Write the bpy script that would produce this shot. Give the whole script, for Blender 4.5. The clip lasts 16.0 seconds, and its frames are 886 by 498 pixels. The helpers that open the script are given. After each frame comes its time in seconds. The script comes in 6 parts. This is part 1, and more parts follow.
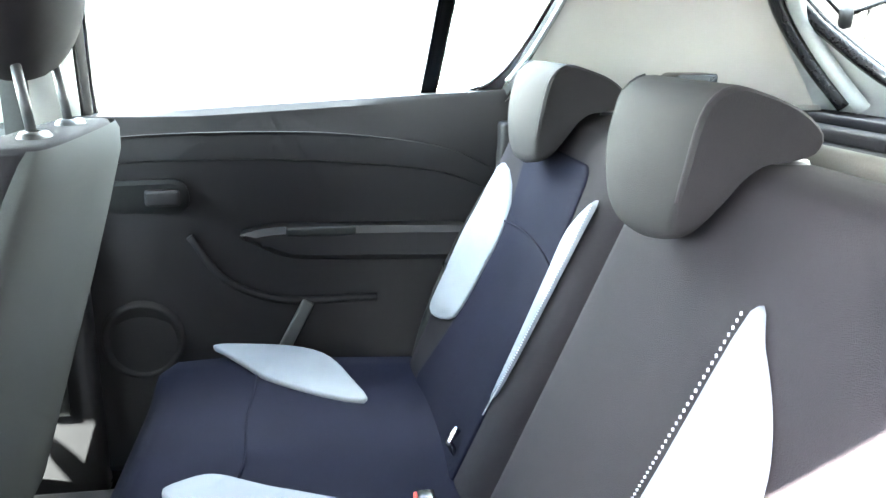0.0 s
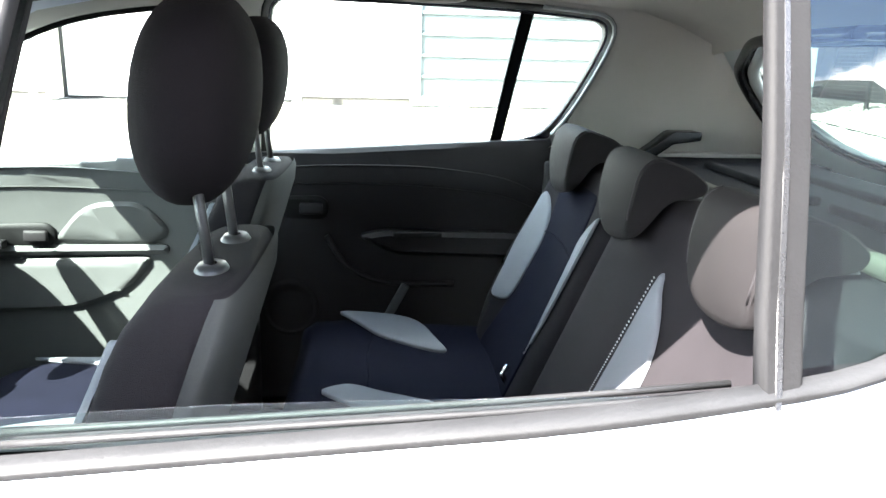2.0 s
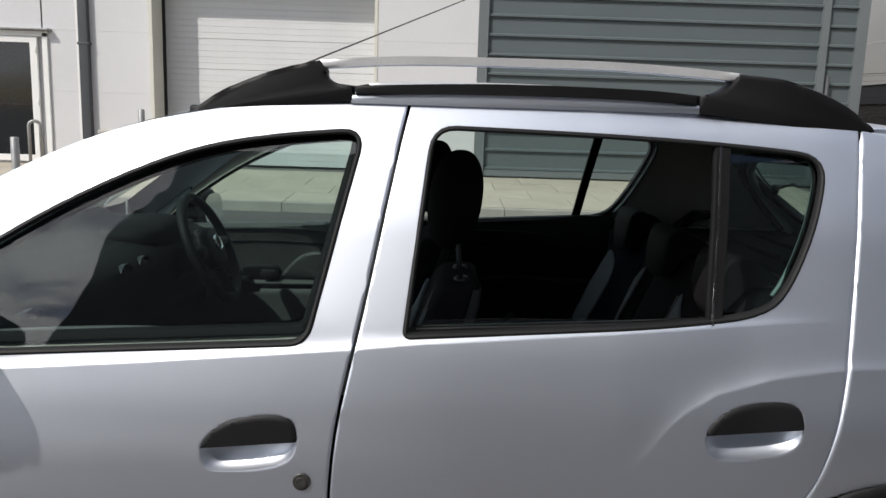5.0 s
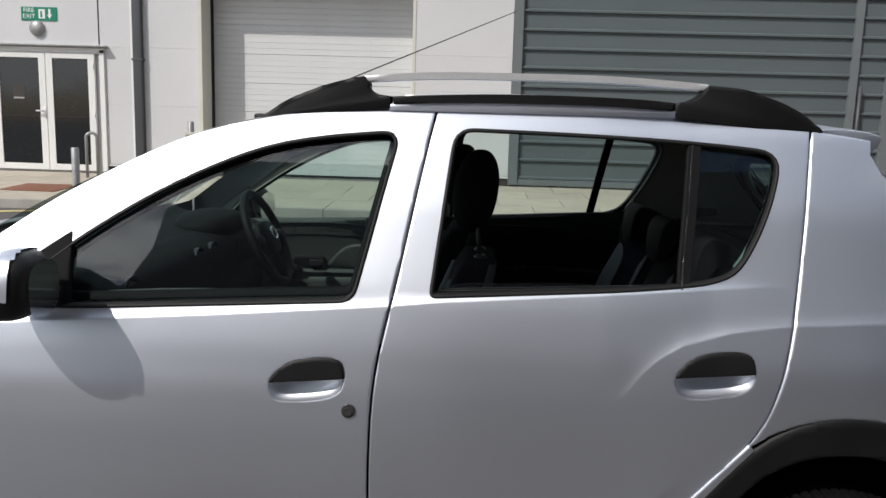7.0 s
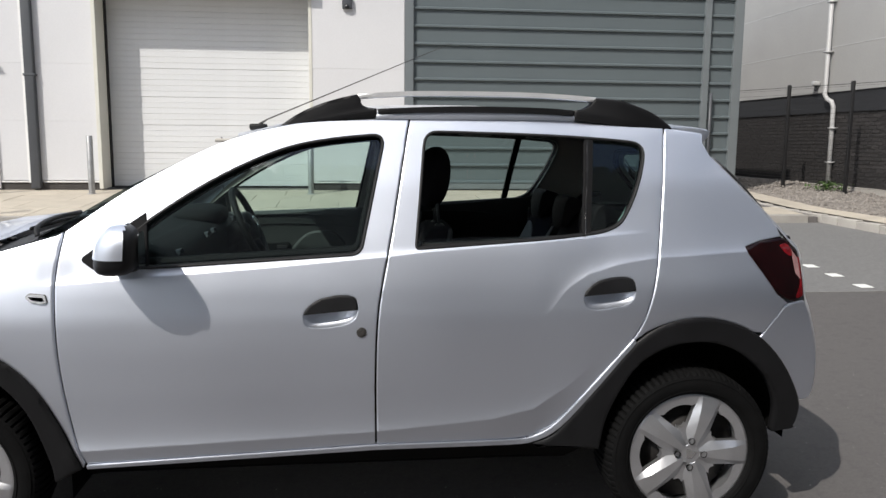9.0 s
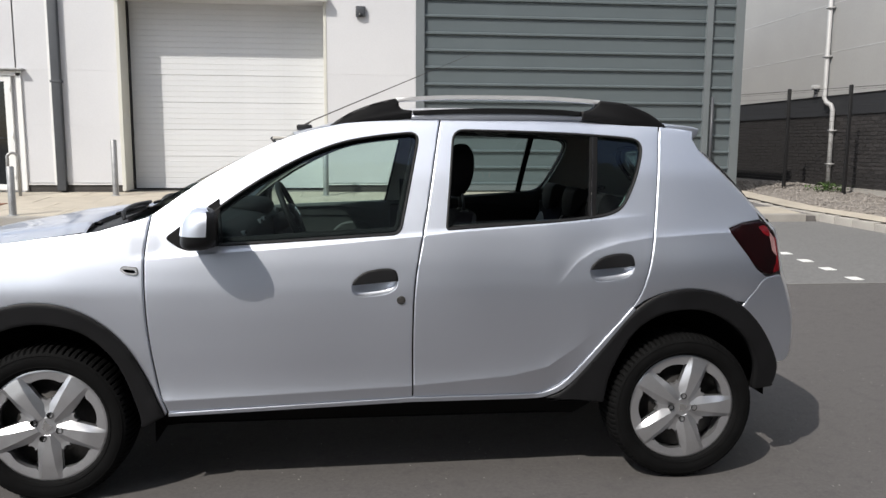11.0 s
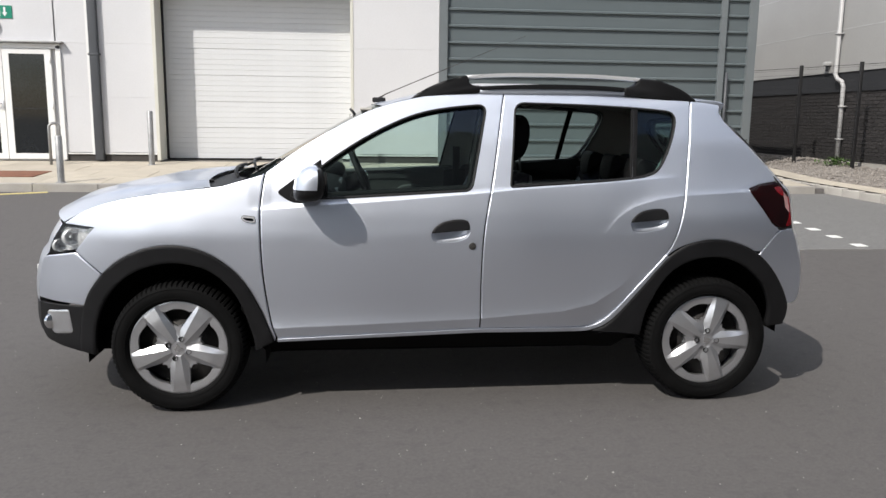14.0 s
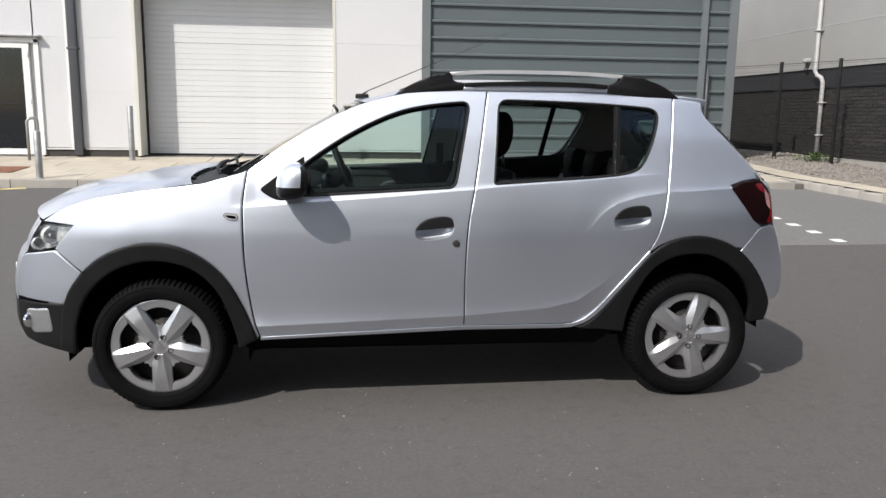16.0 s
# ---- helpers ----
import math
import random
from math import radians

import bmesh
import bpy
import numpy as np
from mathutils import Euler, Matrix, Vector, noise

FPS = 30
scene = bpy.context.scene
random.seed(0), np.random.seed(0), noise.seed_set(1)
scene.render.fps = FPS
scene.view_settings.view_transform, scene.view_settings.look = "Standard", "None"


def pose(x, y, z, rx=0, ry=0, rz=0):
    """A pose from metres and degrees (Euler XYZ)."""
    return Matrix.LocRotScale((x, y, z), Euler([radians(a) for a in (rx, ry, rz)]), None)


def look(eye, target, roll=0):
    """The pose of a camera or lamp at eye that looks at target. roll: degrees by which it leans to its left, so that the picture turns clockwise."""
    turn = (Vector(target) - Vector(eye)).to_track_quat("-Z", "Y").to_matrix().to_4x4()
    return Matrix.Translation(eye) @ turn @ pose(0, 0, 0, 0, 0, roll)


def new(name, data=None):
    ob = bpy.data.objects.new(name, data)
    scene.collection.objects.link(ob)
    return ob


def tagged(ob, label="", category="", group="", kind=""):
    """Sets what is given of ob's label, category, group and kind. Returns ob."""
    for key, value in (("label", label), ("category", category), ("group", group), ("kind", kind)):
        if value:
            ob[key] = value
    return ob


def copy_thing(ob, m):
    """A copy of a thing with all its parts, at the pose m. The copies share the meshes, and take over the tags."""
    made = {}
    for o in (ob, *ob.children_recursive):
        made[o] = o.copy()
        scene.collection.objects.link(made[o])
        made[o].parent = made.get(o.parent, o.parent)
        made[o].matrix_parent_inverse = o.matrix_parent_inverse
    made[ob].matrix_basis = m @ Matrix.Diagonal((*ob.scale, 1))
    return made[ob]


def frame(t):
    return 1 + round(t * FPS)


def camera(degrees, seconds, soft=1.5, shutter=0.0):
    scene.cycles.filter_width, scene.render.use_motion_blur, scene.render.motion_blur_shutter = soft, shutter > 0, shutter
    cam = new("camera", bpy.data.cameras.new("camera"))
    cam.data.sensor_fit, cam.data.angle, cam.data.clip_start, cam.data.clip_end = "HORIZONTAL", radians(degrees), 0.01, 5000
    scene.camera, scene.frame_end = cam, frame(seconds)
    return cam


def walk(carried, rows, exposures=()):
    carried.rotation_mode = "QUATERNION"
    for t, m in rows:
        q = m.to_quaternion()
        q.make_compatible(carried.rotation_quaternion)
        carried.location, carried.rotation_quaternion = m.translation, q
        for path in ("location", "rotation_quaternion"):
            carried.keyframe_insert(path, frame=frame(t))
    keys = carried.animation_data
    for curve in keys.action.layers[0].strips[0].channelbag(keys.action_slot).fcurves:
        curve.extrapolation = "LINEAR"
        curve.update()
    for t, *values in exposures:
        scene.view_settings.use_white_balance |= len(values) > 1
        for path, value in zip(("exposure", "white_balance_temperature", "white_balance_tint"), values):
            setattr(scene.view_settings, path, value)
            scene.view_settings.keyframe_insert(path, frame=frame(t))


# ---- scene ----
cam = camera(59.6, 16.0)
PATH = [
    (0, (0.688, -0.708, 1.245), (0.993, 1.196, 0.711), 0.6),
    (0.5, (0.686, -0.791, 1.287), (1.009, 1.134, 0.852), 0.6),
    (1, (0.599, -0.972, 1.32), (0.85, 0.992, 1.039), 0.8),
    (1.5, (0.536, -1.148, 1.352), (0.825, 0.8, 0.999), 2.0),
    (2, (0.6, -1.301, 1.365), (0.748, 0.632, 0.871), 1.4),
    (2.5, (0.593, -1.452, 1.423), (0.674, 0.473, 0.886), 1.4),
    (3, (0.508, -1.647, 1.467), (0.544, 0.313, 1.071), 1.8),
    (3.5, (0.46, -1.831, 1.488), (0.454, 0.135, 1.12), 2.1),
    (6, (0.291, -2.43, 1.505), (0.331, -0.452, 1.214), 1.7),
    (6.5, (0.342, -2.49, 1.503), (0.318, -0.509, 1.229), 1.8),
    (7, (0.377, -2.648, 1.484), (0.304, -0.673, 1.176), 1.7),
    (7.5, (0.274, -2.856, 1.453), (0.297, -0.879, 1.147), 1.0),
    (8, (0.189, -3.06, 1.457), (0.324, -1.094, 1.113), 0.8),
    (8.5, (0.162, -3.287, 1.42), (0.315, -1.324, 1.069), 0.9),
    (9, (0.078, -3.45, 1.453), (0.301, -1.482, 1.174), 0.5),
    (11.5, (-0.145, -4.008, 1.415), (0.05, -2.036, 1.148), 0.2),
    (12, (-0.235, -4.104, 1.412), (-0.087, -2.134, 1.098), 0.4),
    (12.5, (-0.189, -4.215, 1.403), (-0.115, -2.243, 1.079), 0.1),
    (13, (-0.209, -4.329, 1.411), (-0.163, -2.357, 1.079), 0.0),
    (13.5, (-0.342, -4.44, 1.398), (-0.168, -2.474, 1.075), 0.4),
    (14, (-0.4, -4.481, 1.401), (-0.208, -2.518, 1.069), 0.7),
    (14.5, (-0.407, -4.475, 1.4), (-0.188, -2.515, 1.064), 0.6),
    (15, (-0.405, -4.465, 1.393), (-0.226, -2.502, 1.051), 0.8),
    (15.5, (-0.396, -4.475, 1.41), (-0.199, -2.515, 1.06), 0.7),
    (16, (-0.402, -4.475, 1.41), (-0.167, -2.518, 1.066), 0.8),
]
EXPOSURE = [(0.0, 6.55), (0.5, 6.15), (1.0, 5.74), (1.5, 4.88), (2.0, 4.45), (2.5, 2.98), (3.0, 1.85), (3.5, 0.65), (6.0, -0.25), (7.0, -0.28), (8.0, -0.15), (9.0, 0.08), (11.5, 0.1), (12.5, 0.05), (13.5, 0.12), (16.0, 0.2)]
walk(cam, [(t, look(eye, target, roll)) for t, eye, target, roll in PATH], EXPOSURE)

# ---- light ----
TO_SUN = Vector((-0.68, -0.68, 1.0)).normalized()
world = bpy.data.worlds.new("sky")
scene.world = world
world.use_nodes = True
wn, wl = world.node_tree.nodes, world.node_tree.links
sky = wn.new("ShaderNodeTexSky")
sky.sky_type = "NISHITA"
sky.sun_disc = False
sky.sun_elevation = math.asin(TO_SUN.z)
sky.sun_rotation = math.atan2(TO_SUN.x, TO_SUN.y)
wn["Background"].inputs["Strength"].default_value = 0.11
# broken clouds over the blue
wtc, wmap, wnoise, wramp, wmix = (wn.new("ShaderNode" + k) for k in ("TexCoord", "Mapping", "TexNoise", "ValToRGB", "MixRGB"))
wmap.inputs["Scale"].default_value = (1.0, 1.0, 2.6)
wmap.inputs["Location"].default_value = (3.1, 1.7, 0.4)
wnoise.inputs["Scale"].default_value = 3.2
wnoise.inputs["Detail"].default_value = 6.0
wnoise.inputs["Roughness"].default_value = 0.58
wramp.color_ramp.elements[0].position, wramp.color_ramp.elements[1].position = 0.49, 0.57
wmix.inputs[2].default_value = (16.5, 16.7, 17.0, 1)
wl.new(wtc.outputs["Generated"], wmap.inputs["Vector"])
wl.new(wmap.outputs["Vector"], wnoise.inputs["Vector"])
wl.new(wnoise.outputs["Fac"], wramp.inputs["Fac"])
wl.new(wramp.outputs["Color"], wmix.inputs[0])
wl.new(sky.outputs["Color"], wmix.inputs[1])
wl.new(wmix.outputs["Color"], wn["Background"].inputs["Color"])
sun = new("sun", bpy.data.lights.new("sun", "SUN"))
sun.data.energy, sun.data.angle, sun.data.color = 4.0, radians(0.5), (1.0, 0.95, 0.88)
sun.matrix_world = look(TO_SUN * 40, (0, 0, 0))

# ---- materials ----
def surface(name, base, rough=0.6, metal=0.0, var=0.12, scale=6.0, fine=90.0, bump=0.0, coat=0.0, dark=None, stain=0.0, spread=0.0, spec=0.5):
    """Two scales of noise on colour and roughness, a fine relief; spread: variation from piece to piece."""
    m = bpy.data.materials.new(name)
    m.use_nodes = True
    n, l = m.node_tree.nodes, m.node_tree.links
    b = n["Principled BSDF"]
    b.inputs["Metallic"].default_value = metal
    b.inputs["Specular IOR Level"].default_value = spec
    b.inputs["Coat Weight"].default_value = coat
    b.inputs["Coat Roughness"].default_value = 0.04
    tc = n.new("ShaderNodeTexCoord")
    big, small = n.new("ShaderNodeTexNoise"), n.new("ShaderNodeTexNoise")
    big.inputs["Scale"].default_value, small.inputs["Scale"].default_value = scale, fine
    big.inputs["Detail"].default_value = 5.0
    small.inputs["Detail"].default_value = 3.0
    l.new(tc.outputs["Object"], big.inputs["Vector"])
    l.new(tc.outputs["Object"], small.inputs["Vector"])
    mix = n.new("ShaderNodeMath")
    mix.operation = "MULTIPLY_ADD"
    mix.inputs[1].default_value = 0.5
    half = n.new("ShaderNodeMath")
    half.operation = "MULTIPLY"
    half.inputs[1].default_value = 0.5
    l.new(small.outputs["Fac"], half.inputs[0])
    l.new(big.outputs["Fac"], mix.inputs[0])
    l.new(half.outputs[0], mix.inputs[2])
    ramp = n.new("ShaderNodeValToRGB")
    lo = dark or tuple(c * (1 - 2.2 * var) for c in base)
    hi = tuple(min(1.0, c * (1 + 1.6 * var)) for c in base)
    ramp.color_ramp.elements[0].position, ramp.color_ramp.elements[1].position = 0.30, 0.70
    ramp.color_ramp.elements[0].color, ramp.color_ramp.elements[1].color = (*lo, 1), (*hi, 1)
    l.new(mix.outputs[0], ramp.inputs["Fac"])
    colour = ramp.outputs["Color"]
    if stain:
        blot, br, bm_ = n.new("ShaderNodeTexNoise"), n.new("ShaderNodeValToRGB"), n.new("ShaderNodeMixRGB")
        blot.inputs["Scale"].default_value = scale * 0.23
        blot.inputs["Detail"].default_value = 8.0
        br.color_ramp.elements[0].position, br.color_ramp.elements[1].position = 0.52, 0.72
        bm_.blend_type = "MULTIPLY"
        bm_.inputs[2].default_value = (1 - stain, 1 - stain, 1 - stain * 0.9, 1)
        l.new(tc.outputs["Object"], blot.inputs["Vector"])
        l.new(blot.outputs["Fac"], br.inputs["Fac"])
        l.new(br.outputs["Color"], bm_.inputs[0])
        l.new(colour, bm_.inputs[1])
        colour = bm_.outputs["Color"]
    if spread:
        info, mr, sm = n.new("ShaderNodeObjectInfo"), n.new("ShaderNodeMapRange"), n.new("ShaderNodeMixRGB")
        mr.inputs["To Min"].default_value, mr.inputs["To Max"].default_value = 1 - spread, 1 + spread
        sm.blend_type = "MULTIPLY"
        sm.inputs[0].default_value = 1.0
        l.new(info.outputs["Random"], mr.inputs["Value"])
        l.new(mr.outputs["Result"], sm.inputs[2])
        l.new(colour, sm.inputs[1])
        colour = sm.outputs["Color"]
    l.new(colour, b.inputs["Base Color"])
    rr = n.new("ShaderNodeMapRange")
    rr.inputs["To Min"].default_value, rr.inputs["To Max"].default_value = max(0.02, rough * 0.82), min(1.0, rough * 1.18)
    l.new(mix.outputs[0], rr.inputs["Value"])
    l.new(rr.outputs["Result"], b.inputs["Roughness"])
    if bump:
        bu = n.new("ShaderNodeBump")
        bu.inputs["Strength"].default_value = bump
        bu.inputs["Distance"].default_value = 0.004
        l.new(small.outputs["Fac"], bu.inputs["Height"])
        l.new(bu.outputs["Normal"], b.inputs["Normal"])
    return m


def thin_glass(name, tint, ior=1.5, smear=0.0):
    m = bpy.data.materials.new(name)
    m.use_nodes = True
    n, l = m.node_tree.nodes, m.node_tree.links
    n.remove(n["Principled BSDF"])
    tr, gl, lw, po, ma, mx = (n.new("ShaderNode" + k) for k in ("BsdfTransparent", "BsdfGlossy", "LayerWeight", "Math", "Math", "MixShader"))
    tr.inputs["Color"].default_value = (*tint, 1)
    gl.inputs["Roughness"].default_value = smear
    lw.inputs["Blend"].default_value = 0.5
    r0 = 1.9 * ((ior - 1) / (ior + 1)) ** 2
    po.operation, ma.operation = "POWER", "MULTIPLY_ADD"
    po.inputs[1].default_value = 5.0
    ma.inputs[1].default_value, ma.inputs[2].default_value = 1 - r0, r0
    l.new(lw.outputs["Facing"], po.inputs[0])
    l.new(po.outputs[0], ma.inputs[0])
    l.new(ma.outputs[0], mx.inputs[0])
    l.new(tr.outputs[0], mx.inputs[1])
    l.new(gl.outputs[0], mx.inputs[2])
    l.new(mx.outputs[0], n["Material Output"].inputs["Surface"])
    return m


M = {
    "paint": surface("silver_paint", (0.725, 0.762, 0.845), 0.45, 1.0, 0.015, 2.0, 1400.0, 0.02, 0.6),
    "cladding": surface("black_cladding", (0.0082, 0.0082, 0.0092), 0.5, 0, 0.2, 9.0, 700.0, 0.15, spec=0.28),
    "rubber": surface("black_rubber", (0.0091, 0.0091, 0.0097), 0.6, 0, 0.2, 20.0, 300.0, 0.1, spec=0.3),
    "gloss_black": surface("gloss_black_trim", (0.015, 0.015, 0.016), 0.25, 0, 0.1, 9.0, 200.0),
    "tyre": surface("tyre_rubber", (0.0048, 0.0048, 0.0050), 0.78, 0, 0.25, 14.0, 160.0, 0.25, spec=0.10),
    "wheel": surface("silver_wheel_cover", (0.62, 0.625, 0.645), 0.34, 0.9, 0.05, 12.0, 300.0, 0.02, 0.3),
    "satin": surface("satin_alloy", (0.80, 0.80, 0.81), 0.38, 0.5, 0.04, 10.0, 300.0),
    "sleeve": surface("dull_steel_sleeve", (0.075, 0.075, 0.078), 0.42, 0.6, 0.06, 10.0, 200.0),
    # body silver copied lighter and less metallic, so inner panels look daylit
    "lit_inner_paint": surface("lightened_silver_paint", (0.40, 0.43, 0.425), 0.5, 0.25, 0.04, 6.0, 200.0, 0.02),
    "bar": surface("dull_black_window_bar", (0.0065, 0.0064, 0.0070), 0.7, 0, 0.15, 14.0, 300.0, 0.1, spec=0.15),
    "shelf": surface("charcoal_shelf_board", (0.0115, 0.0108, 0.0122), 0.95, 0, 0.15, 12.0, 500.0, 0.2, spec=0.08),
    # beige of the shelf roller, darkened: its shadow is in the colour
    "shaded_roller": surface("shaded_beige_fabric", (0.085, 0.080, 0.068), 0.9, 0, 0.08, 10.0, 500.0, 0.1, spec=0.2),
    "chrome": surface("chrome", (0.8, 0.8, 0.8), 0.12, 1.0, 0.03, 10.0, 100.0),
    # near-black: deep shade of wells, underbody and gaps is put into the colour
    "shade_black": surface("near_black_shade", (0.003, 0.003, 0.003), 0.9, 0, 0.2, 6.0, 60.0, spec=0.1),
    "brake": surface("dull_brake_metal", (0.025, 0.023, 0.022), 0.6, 0.5, 0.25, 18.0, 90.0, 0.1),
    "iron": surface("brake_metal", (0.10, 0.095, 0.09), 0.5, 0.8, 0.25, 18.0, 90.0, 0.1),
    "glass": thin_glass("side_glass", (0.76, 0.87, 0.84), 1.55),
    "screen_glass": thin_glass("windscreen_glass", (0.52, 0.62, 0.60), 1.52),
    "rear_glass": thin_glass("rear_screen_glass", (0.62, 0.70, 0.68), 1.5),
    "reflector": surface("lamp_reflector", (0.90, 0.91, 0.92), 0.26, 0.35, 0.25, 30.0, 90.0, 0.3),
    # near quarter pane only: extra tint stands in for the dark cabin behind
    "dim_quarter": thin_glass("dimmed_quarter_glass", (0.46, 0.60, 0.57), 1.5),
    "lens_red": surface("red_lamp_lens", (0.13, 0.004, 0.007), 0.15, 0, 0.35, 14.0, 60.0, 0, 0.3, spec=0.3),
    "lens_pale": surface("pale_lamp_lens", (0.30, 0.17, 0.17), 0.15, 0, 0.2, 20.0, 60.0, 0, 0.8),
    "lens_smoke": surface("dark_red_lamp_lens", (0.008, 0.0008, 0.0010), 0.12, 0, 0.3, 14.0, 60.0, 0, 0.15, spec=0.3),
    "lens_clear": thin_glass("clear_lamp_lens", (0.93, 0.95, 0.96)),
    "white_lens": surface("clear_repeater_lens", (0.70, 0.71, 0.73), 0.2, 0.5, 0.1, 30.0, 200.0, 0, 0.8),
    "headliner": surface("beige_headliner", (0.43, 0.408, 0.375), 0.9, 0, 0.04, 8.0, 500.0, 0.12),
    "pillar": surface("beige_pillar_trim", (0.43, 0.408, 0.375), 0.6, 0, 0.03, 8.0, 600.0, 0.06),
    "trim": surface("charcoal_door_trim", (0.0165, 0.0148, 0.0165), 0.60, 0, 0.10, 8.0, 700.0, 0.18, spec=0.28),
    "trim_grey": surface("grey_trim", (0.085, 0.088, 0.087), 0.55, 0, 0.08, 8.0, 700.0, 0.12),
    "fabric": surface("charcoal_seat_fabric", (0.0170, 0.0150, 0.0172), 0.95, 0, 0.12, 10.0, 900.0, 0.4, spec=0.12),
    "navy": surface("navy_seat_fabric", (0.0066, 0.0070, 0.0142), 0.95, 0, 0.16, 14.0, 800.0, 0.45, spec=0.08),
    "inlay": surface("light_grey_seat_inlay", (0.150, 0.158, 0.176), 0.85, 0, 0.05, 12.0, 800.0, 0.2),
    "bolster": surface("grey_green_bolster", (0.050, 0.052, 0.051), 0.85, 0, 0.1, 10.0, 900.0, 0.3, spec=0.2),
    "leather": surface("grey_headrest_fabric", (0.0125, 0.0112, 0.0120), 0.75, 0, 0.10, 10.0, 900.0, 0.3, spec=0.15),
    "thread": surface("white_thread", (0.42, 0.42, 0.43), 0.8, 0, 0.05, 20.0, 300.0),
    "red": surface("red_plastic", (0.55, 0.03, 0.02), 0.4, 0, 0.05, 20.0, 200.0),
    "carpet": surface("black_carpet", (0.012, 0.012, 0.013), 1.0, 0, 0.3, 30.0, 900.0, 0.5),
    "asphalt": surface("asphalt", (0.096, 0.0895, 0.0875), 0.92, 0, 0.15, 55.0, 260.0, 0.6, 0, None, 0.16),
    "asphalt_old": surface("older_grey_asphalt", (0.16, 0.158, 0.155), 0.95, 0, 0.16, 30.0, 150.0, 0.5, 0, None, 0.08),
    "seam": surface("tar_joint", (0.18, 0.175, 0.17), 0.9, 0, 0.2, 3.0, 80.0),
    "concrete": surface("pale_concrete", (0.44, 0.395, 0.325), 0.9, 0, 0.10, 2.0, 120.0, 0.25, 0, None, 0.14, 0.07),
    "kerb": surface("concrete_kerb", (0.37, 0.35, 0.32), 0.9, 0, 0.12, 3.0, 120.0, 0.25, 0, None, 0.15, 0.06),
    "offwhite_clad": surface("off_white_cladding", (0.33, 0.327, 0.32), 0.55, 0, 0.04, 1.0, 40.0, 0, 0, None, 0.06),
    "white_clad": surface("white_wall_cladding", (0.62, 0.62, 0.635), 0.5, 0, 0.02, 1.2, 40.0, 0, 0, None, 0.05, 0.01),
    "cream": surface("cream_jamb", (0.62, 0.61, 0.55), 0.5, 0, 0.03, 3.0, 60.0),
    "roller": surface("white_roller_door", (0.65, 0.66, 0.672), 0.45, 0, 0.02, 1.5, 40.0, 0, 0, None, 0.04, 0.012),
    "yard_clad": surface("dark_grey_yard_cladding", (0.12, 0.125, 0.13), 0.6, 0, 0.06, 0.8, 30.0),
    "dark_clad": surface("dark_cladding", (0.022, 0.023, 0.026), 0.6, 0, 0.05, 1.2, 60.0),
    "underside": surface("black_underside_plastic", (0.006, 0.006, 0.006), 0.95, 0, 0.2, 9.0, 300.0, 0.1, spec=0.08),
    "dash": surface("black_dashboard", (0.013, 0.013, 0.014), 0.75, 0, 0.1, 8.0, 500.0, 0.0, spec=0.2),
    "grey_clad": surface("blue_grey_cladding", (0.115, 0.138, 0.147), 0.45, 0.1, 0.03, 1.2, 60.0, 0, 0, None, 0.08, 0.015),
    "grey_trimmetal": surface("grey_flashing", (0.17, 0.19, 0.20), 0.42, 0.15, 0.04, 2.0, 60.0),
    "pipe": surface("dark_grey_downpipe", (0.060, 0.064, 0.072), 0.45, 0, 0.06, 4.0, 60.0),
    "pipe_white": surface("pale_downpipe", (0.42, 0.42, 0.42), 0.45, 0, 0.06, 4.0, 60.0),
    "plinth": surface("dark_brick_plinth", (0.05, 0.045, 0.042), 0.8, 0, 0.2, 6.0, 90.0, 0.2),
    "frame_white": surface("white_door_frame", (0.78, 0.78, 0.77), 0.35, 0, 0.02, 3.0, 40.0),
    "dark_glass": surface("dark_door_glass", (0.012, 0.014, 0.016), 0.06, 0, 0.1, 2.0, 20.0),
    "green": surface("green_sign", (0.0, 0.21, 0.13), 0.4, 0, 0.04, 8.0, 60.0),
    "sign_white": surface("white_sign_print", (0.8, 0.8, 0.8), 0.4, 0, 0.02, 8.0, 60.0),
    "galv": surface("galvanised_steel", (0.36, 0.36, 0.36), 0.45, 0.6, 0.15, 8.0, 90.0),
    "mat": surface("rust_red_mat", (0.20, 0.085, 0.05), 0.95, 0, 0.2, 10.0, 200.0, 0.4),
    "brick": surface("dark_brick", (0.026, 0.0235, 0.0235), 0.85, 0, 0.2, 6.0, 120.0, 0.3, 0, None, 0.0, 0.35),
    "mortar": surface("grey_mortar", (0.135, 0.125, 0.12), 0.9, 0, 0.12, 8.0, 120.0, 0.2),
    "black_metal": surface("black_fence_steel", (0.012, 0.012, 0.013), 0.5, 0, 0.1, 8.0, 90.0),
    "gravel": surface("grey_gravel", (0.225, 0.2025, 0.18), 0.95, 0, 0.25, 7.0, 60.0, 0.6, 0, None, 0.3),
    "stone": surface("gravel_stone", (0.255, 0.2325, 0.21), 0.9, 0, 0.25, 14.0, 90.0),
    "grit": surface("pale_stone_chip", (0.34, 0.33, 0.31), 0.9, 0, 0.3, 40.0, 200.0),
    "leaf": surface("weed_leaf", (0.07, 0.13, 0.03), 0.7, 0, 0.3, 20.0, 90.0),
    "road_white": surface("white_road_paint", (0.72, 0.72, 0.70), 0.8, 0, 0.08, 6.0, 120.0, 0.2, 0, None, 0.1),
    "road_yellow": surface("yellow_road_paint", (0.62, 0.52, 0.22), 0.8, 0, 0.1, 6.0, 120.0, 0.2, 0, None, 0.15),
}


